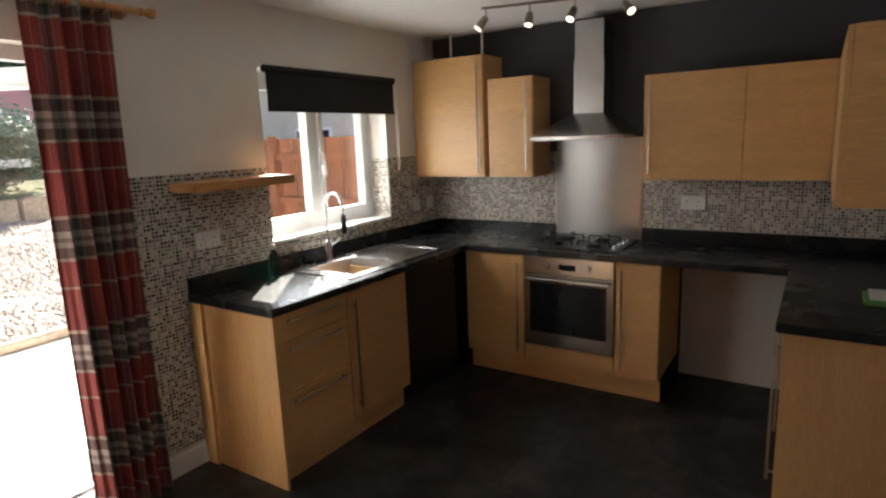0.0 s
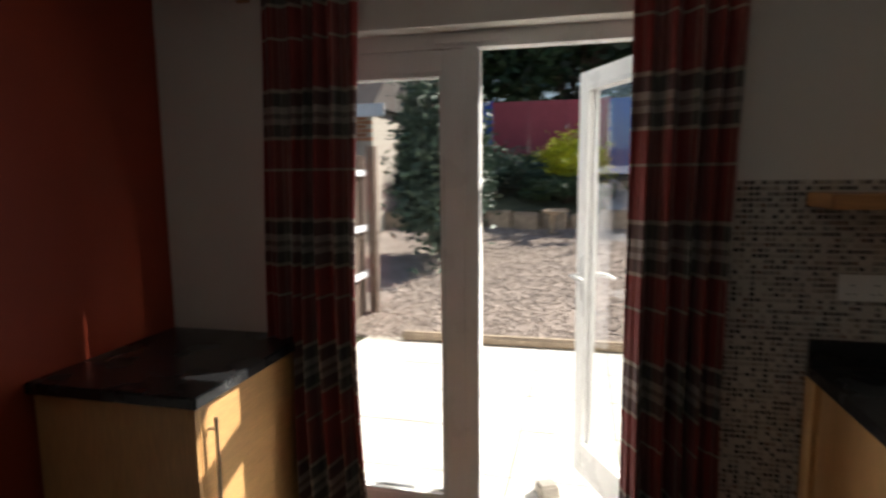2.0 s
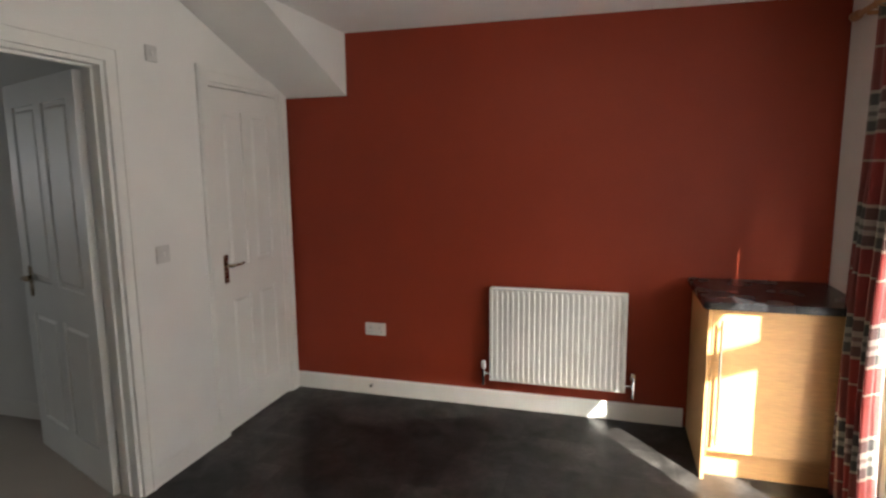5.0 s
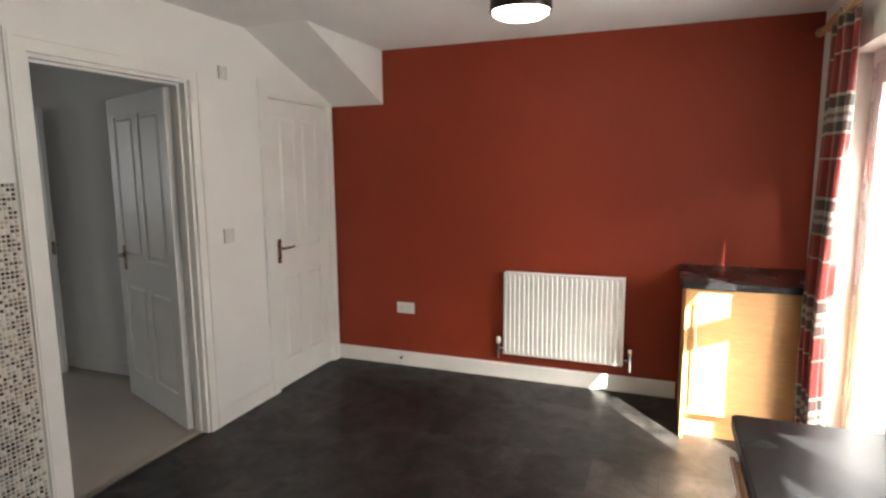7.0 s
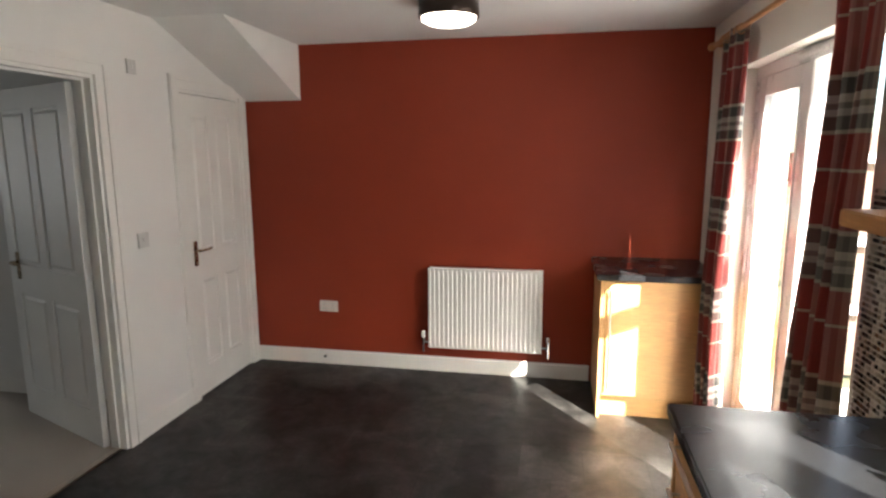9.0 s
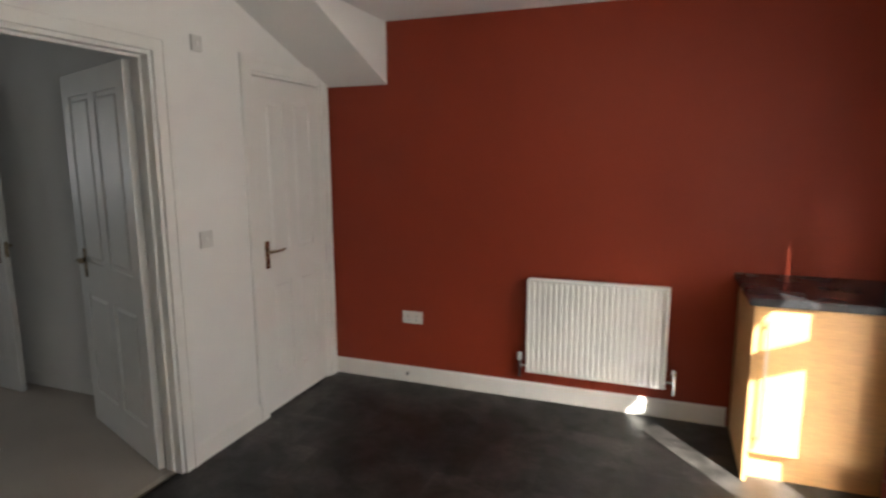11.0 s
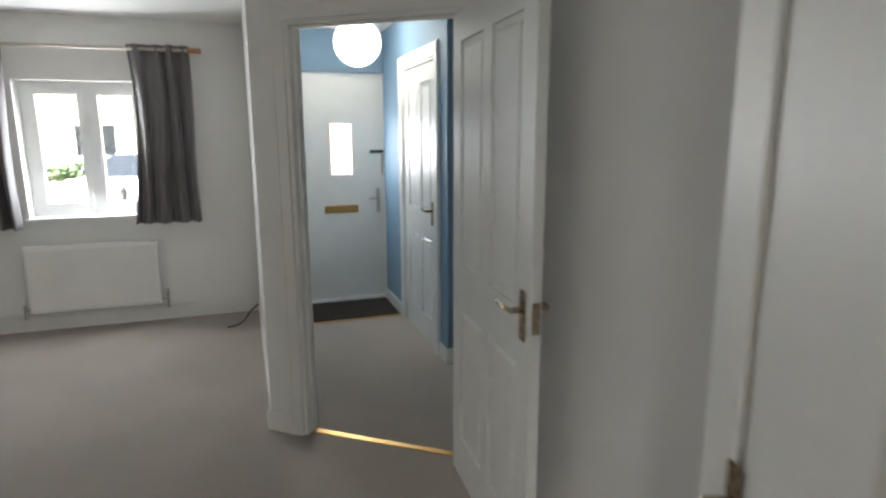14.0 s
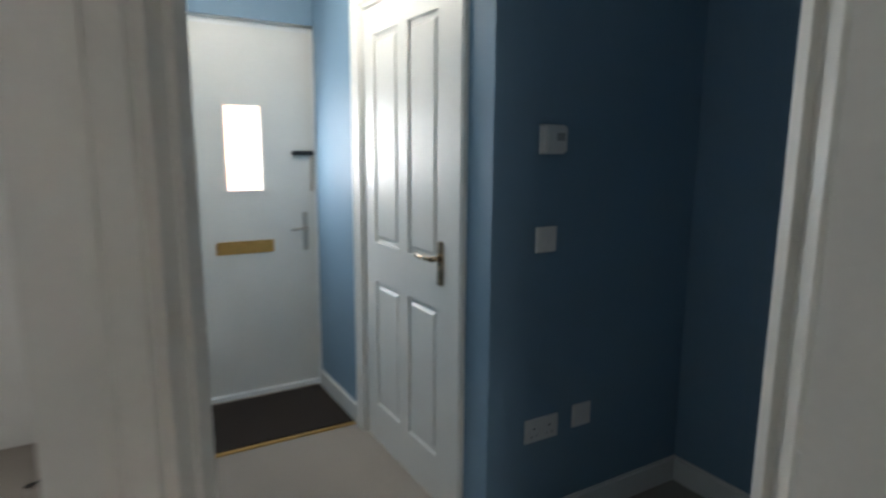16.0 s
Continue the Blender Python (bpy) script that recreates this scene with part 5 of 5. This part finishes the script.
def foliage(name, label, category, x, y, z, size, n, leaf, mat, seed, trunk=0.0):
    """A plant of many small leaves in uneven clumps on a branching stem."""
    r = random.Random(seed)
    p = thing(name, label, category, x, y, z)
    sx, sy, sz = size
    clumps = []
    for _ in range(max(8, n // 260)):
        a, e, q = r.uniform(0, 6.3), r.uniform(-0.7, 1.2), r.uniform(0.45, 1.0)
        clumps.append((Vector((sx * q * math.cos(a) * math.cos(e), sy * q * math.sin(a) * math.cos(e), trunk + sz * (0.55 + 0.45 * q * math.sin(e)))), r.uniform(0.22, 0.42)))
    bm = bmesh.new()
    for c, _ in clumps[:12]:
        foot = Vector((r.uniform(-0.05, 0.05), r.uniform(-0.05, 0.05), 0))
        mid = foot.lerp(c, 0.5) + Vector((0, 0, 0.15 * sz))
        tube([foot, mid, c], 0.012 + 0.035 * trunk, 6, bm)
    if trunk > 0.3:
        rod((0, 0, 0), (0.05, 0, trunk + sz * 0.5), 0.16, 0.06, 10, bm)
    part("trunk" if trunk else "stems", bm, BARK, p)
    verts, faces = [], []
    for _ in range(n):
        c, s = r.choice(clumps)
        d = Vector((r.gauss(0, 1), r.gauss(0, 1), r.gauss(0, 0.9))) * s * 0.55
        q = c + Vector((d.x * sx, d.y * sy, d.z * sz * 0.8))
        q.z = max(q.z, 0.02)
        ax = Vector((r.gauss(0, 1), r.gauss(0, 1), r.gauss(0, 0.6))).normalized()
        bx = ax.cross(Vector((r.gauss(0, 1), r.gauss(0, 1), r.gauss(0, 1)))).normalized()
        l = leaf * r.uniform(0.6, 1.3)
        k = len(verts)
        verts += [q - ax * l, q + bx * l * 0.42, q + ax * l, q - bx * l * 0.42]
        faces.append((k, k + 1, k + 2, k + 3))
    me_ = bpy.data.meshes.new("leaves")
    me_.from_pydata(verts, [], faces)
    me_.materials.append(mat)
    o_ = new("crown" if trunk else "leaves", me_)
    o_.parent = p
    return p


foliage("conifer_shrub", "tall blue-green shrub beside the fence", "shrub", -7.3, -0.05, 0.2, (0.80, 0.66, 2.5), 17000, 0.075, LEAFB, 2)
foliage("shrub", "dense dark green shrub on the bank", "shrub", -10.9, 0.3, 0.95, (0.8, 1.0, 1.0), 6000, 0.06, LEAFB, 3)
foliage("golden_shrub", "bright yellow-green rounded shrub", "shrub", -11.2, 1.75, 1.15, (0.6, 0.68, 1.0), 8000, 0.05, LEAFY, 4)
foliage("shrub", "low dark green shrub below the golden one", "shrub", -10.35, 1.6, 0.95, (0.55, 0.9, 0.55), 4500, 0.05, LEAFD, 14)
foliage("shrub", "dark green shrub beside the path", "shrub", -10.8, 3.75, 0.95, (0.8, 0.75, 1.25), 7000, 0.055, LEAFD, 5)
foliage("shrub", "broad dark green shrub beside the path", "shrub", -11.0, 5.6, 0.95, (1.0, 1.1, 1.4), 6000, 0.06, LEAFD, 6)
foliage("shrub", "dark green shrub by the pink fence", "shrub", -11.2, -0.9, 1.0, (0.9, 0.7, 1.5), 6000, 0.06, LEAFD, 7)
for k in (0, 3, 4, 5, 6, 7):
    foliage("tree", "dark broad tree behind the garden fence", "tree", -16.5 - (k % 2) * 1.5, -10.5 + k * 3.1, 1.5, (2.4, 2.2, 6.0), 11000, 0.2, LEAFD, 20 + k, 0.9)
bt = thing("bird_bath", "small pale stone bird bath", "bird bath", -9.2, 1.45, 0.49)
part("stand", lathe([(0.10, 0), (0.05, 0.06), (0.045, 0.3), (0.09, 0.35)]), LOG, bt, smooth=True)
part("basin", lathe([(0.09, 0.35), (0.19, 0.38), (0.2, 0.42), (0.16, 0.40), (0.01, 0.385)]), LOG, bt, smooth=True)
# side fence to the south of the patio and the garage behind it
FA = pose(-5.2, -0.50, G)
board_fence("side_fence", "weathered dark board fence beside the patio", FA, 3.4, 1.90, TIMBER, 0.12, (), None, (), wavy=0.012)
rf = thing("fence_rails", "pale sunlit rails on the side fence", "fence rails")
rf.matrix_world = FA
for z in (0.55, 1.08, 1.70):
    part("rail", box(0, 3.4, 0.034, 0.085, z - 0.035, z + 0.035, 0.006), PALEW, rf)
part("end_post", box(0, 0.1, 0.086, 0.18, 0, 2.0, 0.006), TIMBER, rf, "dark timber end post")
for k in range(4):
    q = thing("pale_plank", "white painted plank leaning on the side fence", "plank", group="leaning planks")
    q.matrix_world = FA @ pose(2.0 - k * 0.33, 0.115, 0.0)
    part("plank", box(0, 0.17, -0.025, 0, 0.0, 1.58, 0.01), PALEW, q)
# tall fence seen from the kitchen window, with a pale house behind it
board_fence("boundary_fence", "red-brown close board fence outside the kitchen window", pose(-9.5, 6.75, G, 0, 0, 0), 8.5, 1.85, REDFENCE, 0.145, (0.3, 1.0, 1.6), None, (0.1, 2.4, 4.7, 7.0))


def house(name, label, x0, x1, y0, y1, h, ridge, wall, along="x", openings=()):
    """Far house: walls, pitched roof, windows on the faces named. openings: (face, a0, a1, z0, z1)."""
    b = thing(name, label, "house", 0, 0, G)
    part("wall", boxes((x0, x1, y0, y1, 0, h)), wall, b)
    bm = bmesh.new()
    o = 0.35
    if along == "x":
        ym = (y0 + y1) / 2
        sect = [(y0 - o, h - 0.1), (ym, ridge), (y1 + o, h - 0.1)]
        v = [[bm.verts.new((x, y, z)) for y, z in sect] for x in (x0 - 0.15, x1 + 0.15)]
    else:
        xm = (x0 + x1) / 2
        sect = [(x0 - o, h - 0.1), (xm, ridge), (x1 + o, h - 0.1)]
        v = [[bm.verts.new((x, y, z)) for x, z in sect] for y in (y0 - 0.15, y1 + 0.15)]
    for k in range(3):
        bm.faces.new((v[0][k], v[1][k], v[1][(k + 1) % 3], v[0][(k + 1) % 3]))
    bm.faces.new(v[0]), bm.faces.new(v[1][::-1])
    bmesh.ops.recalc_face_normals(bm, faces=bm.faces[:])
    part("roof", bm, SLATE, b)
    part("fascia", boxes((x0 - o, x1 + o, y0 - o - 0.02, y0 - o + 0.01, h - 0.3, h - 0.08), (x0 - o, x1 + o, y1 + o - 0.01, y1 + o + 0.02, h - 0.3, h - 0.08)) if along == "x" else boxes((x0 - o - 0.02, x0 - o + 0.01, y0 - o, y1 + o, h - 0.3, h - 0.08), (x1 + o - 0.01, x1 + o + 0.02, y0 - o, y1 + o, h - 0.3, h - 0.08)), PALEW, b)
    for face, a0, a1, z0, z1 in openings:
        if face in "xX":
            xx = x0 if face == "x" else x1
            s = -1 if face == "x" else 1
            p = part("window", boxes(*[(min(xx, xx + s * 0.05), max(xx, xx + s * 0.05), *q) for q in ((a0, a0 + 0.07, z0, z1), (a1 - 0.07, a1, z0, z1), (a0 + 0.07, a1 - 0.07, z0, z0 + 0.07), (a0 + 0.07, a1 - 0.07, z1 - 0.07, z1), ((a0 + a1) / 2 - 0.03, (a0 + a1) / 2 + 0.03, z0 + 0.07, z1 - 0.07))]), UPVC, b)
            part("pane", box(min(xx, xx + s * 0.02), max(xx, xx + s * 0.02), a0 + 0.07, a1 - 0.07, z0 + 0.07, z1 - 0.07), DARKGLASS, p)
        else:
            yy = y0 if face == "y" else y1
            s = -1 if face == "y" else 1
            p = part("window", boxes(*[(q[0], q[1], min(yy, yy + s * 0.05), max(yy, yy + s * 0.05), q[2], q[3]) for q in ((a0, a0 + 0.07, z0, z1), (a1 - 0.07, a1, z0, z1), (a0 + 0.07, a1 - 0.07, z0, z0 + 0.07), (a0 + 0.07, a1 - 0.07, z1 - 0.07, z1), ((a0 + a1) / 2 - 0.03, (a0 + a1) / 2 + 0.03, z0 + 0.07, z1 - 0.07))]), UPVC, b)
            part("pane", box(a0 + 0.07, a1 - 0.07, min(yy, yy + s * 0.02), max(yy, yy + s * 0.02), z0 + 0.07, z1 - 0.07), DARKGLASS, p)
    return b


ga = house("brick_garage", "red brick garage with a pale fascia and tiled roof", -13.0, -9.0, -7.5, -1.78, 3.0, 4.6, MORTAR, "y")
house("pink_house", "pale pink rendered house behind the garage", -19.5, -14.4, -8.6, -2.25, 5.6, 8.2, PINKR, "y")
part("garage_door", boxes((-9.0, -8.95, -5.2, -2.35, 0, 2.42)), PALEW, ga)
house("neighbour_house", "pale rendered house behind the boundary fence", -13.5, -4.0, 13.0, 20, 5.2, 8.0, RENDERW, "x", [("y", -11, -9.6, 1.0, 2.2), ("y", -8, -6.6, 1.0, 2.2), ("y", -11, -9.6, 3.4, 4.6), ("y", -8, -6.6, 3.4, 4.6)])
# street side
structure("road", boxes((13.5, 19, -60, 60, G - 0.05, G - 0.02)), ROAD, "asphalt street in front of the house", "road")
structure("pavement_front", boxes((8.1, 13.5, -60, 60, G - 0.05, G)), PAVE, "pale front path and pavement", "pavement")
house("brick_house", "brick house across the street", 26, 34, -6, 4.2, 5.2, 8.0, BRICK, "y", [("x", 0.6, 2.0, 0.9, 2.1), ("x", -3, -1.6, 0.9, 2.1), ("x", 0.6, 2.0, 3.2, 4.4)])
house("rendered_house", "pale rendered house across the street", 26, 34, 5.4, 16, 5.2, 8.0, RENDERW, "y", [("x", 6.2, 7.6, 0.9, 2.1), ("x", 9.4, 10.8, 0.9, 2.1), ("x", 6.2, 7.6, 3.2, 4.4), ("x", 9.4, 10.8, 3.2, 4.4)])
foliage("street_hedge", "low hedge across the street", "hedge", 22.5, 5.5, G, (0.8, 3.0, 0.9), 5000, 0.09, LEAFD, 40)
bo = thing("bollard", "dark metal post beside the street", "bollard", 11.6, 3.72, G)
part("post", lathe([(0.05, 0), (0.05, 0.85), (0.06, 0.87), (0.06, 0.92), (0.02, 0.97)], 14), BLACK, bo)


def extruded(profile, half, inset=0.0, z_taper=0.0, bevel=0.0):
    """Side profile of (y, z) pairs drawn out across x; points above z_taper lean in by inset."""
    bm = bmesh.new()
    rows = [[bm.verts.new((sg * (half - (inset if z > z_taper else 0)), y, z)) for y, z in profile] for sg in (-1, 1)]
    n = len(profile)
    for k in range(n):
        bm.faces.new((rows[0][k], rows[0][(k + 1) % n], rows[1][(k + 1) % n], rows[1][k]))
    bm.faces.new(rows[0][::-1]), bm.faces.new(rows[1])
    bmesh.ops.recalc_face_normals(bm, faces=bm.faces[:])
    if bevel:
        bmesh.ops.bevel(bm, geom=bm.edges[:], offset=bevel, segments=2, affect="EDGES")
    return bm


def parked_car(label, x, y, paint, length=4.1):
    c = thing("parked_car", label, "car", x, y, G, 0, "parked cars")
    L = length / 2
    body = part("body", extruded([(-L, 0.35), (-L + 0.05, 0.25), (L - 0.05, 0.25), (L, 0.4), (L - 0.05, 0.72), (L - 0.75, 0.92), (-L + 0.15, 0.95), (-L, 0.8)], 0.85, bevel=0.04), paint, c, smooth=True)
    part("cabin", extruded([(L - 0.85, 0.90), (L - 1.5, 1.40), (-L + 0.75, 1.46), (-L + 0.12, 0.92)], 0.80, 0.14, 1.2, 0.05), paint, c, smooth=True)
    for sg in (-1, 1):
        for y0, y1 in ((-L + 0.55, -0.15), (-0.08, L - 1.25)):
            bm = bmesh.new()
            q = [bm.verts.new(v) for v in ((sg * 0.80, y0, 0.96), (sg * 0.80, y1 + (0.22 if y0 > -0.1 else 0), 0.96), (sg * 0.69, y1 - (0.12 if y0 > -0.1 else 0), 1.34), (sg * 0.69, y0 + (0.18 if y0 < -0.1 else 0), 1.34))]
            top = bmesh.ops.extrude_face_region(bm, geom=[bm.faces.new(q)])
            bmesh.ops.translate(bm, vec=(sg * 0.012, 0, 0), verts=[e for e in top["geom"] if isinstance(e, bmesh.types.BMVert)])
            bmesh.ops.recalc_face_normals(bm, faces=bm.faces[:])
            part("side_window", bm, DARKGLASS, c, "dark side glass")
        for wy in (-L + 0.75, L - 0.8):
            w = part("wheel", rod((sg * 0.70, wy, 0.31), (sg * 0.87, wy, 0.31), 0.31, seg=24), BLACK, c, "black tyre")
            part("rim", rod((sg * 0.87, wy, 0.31), (sg * 0.88, wy, 0.31), 0.20, 0.17, 18), STEEL, w)
        part("headlight", box(sg * 0.62 - 0.14, sg * 0.62 + 0.14, L - 0.12, L - 0.02, 0.62, 0.74, 0.02), CHROME, body)
        part("tail_light", box(sg * 0.74 - 0.08, sg * 0.74 + 0.08, -L - 0.01, -L + 0.06, 0.68, 0.88, 0.015), PINKF, body)
    return c


parked_car("white hatchback parked along the street", 14.8, 3.6, UPVC)
parked_car("silver hatchback parked along the street", 14.9, 8.3, SEAL, 4.3)
ws = thing("wedge_stone", "small grey stone lying on the patio paving", "stone", -1.74, 1.83, G + 0.01, 25)
bm = box(-0.07, 0.07, -0.05, 0.05, 0, 0.07, 0.01)
for v in bm.verts:
    v.co.x *= 1 - 6.5 * v.co.z
part("stone", bm, MORTAR, ws)

# ---- garage bricks ----
bmh = bpy.data.meshes.new("brick")
b = box(0.004, 0.214, -0.012, 0.0, 0.004, 0.066, 0.002)
b.to_mesh(bmh)
b.free()
bmh.materials.append(BRICK)
for j in range(9):
    for i in range(24):
        o = new("brick", bmh)
        o.parent = ga
        o.matrix_basis = pose(-9.0, -1.99 - i * 0.2225 - (0.11 if j % 2 else 0), 2.30 + j * 0.075, 0, 0, 90)

# ---- single mosaic tiles beside the living room door ----
tv_, tf_ = tile_mesh()
tme = bpy.data.meshes.new("tile")
tme.from_pydata(tv_, [], tf_)
tme.materials.append(TILE_ONE)
for i in range(9):
    for j in range(33):
        o = new("tile", tme)
        o.parent = ge
        o.matrix_basis = Matrix.Translation((E - 0.004, TY0 + (i + 0.5) * PITCH, TT - 0.02 - (j + 0.5) * PITCH)) @ Matrix(((0, 0, -1, 0), (-1, 0, 0, 0), (0, 1, 0, 0), (0, 0, 0, 1)))
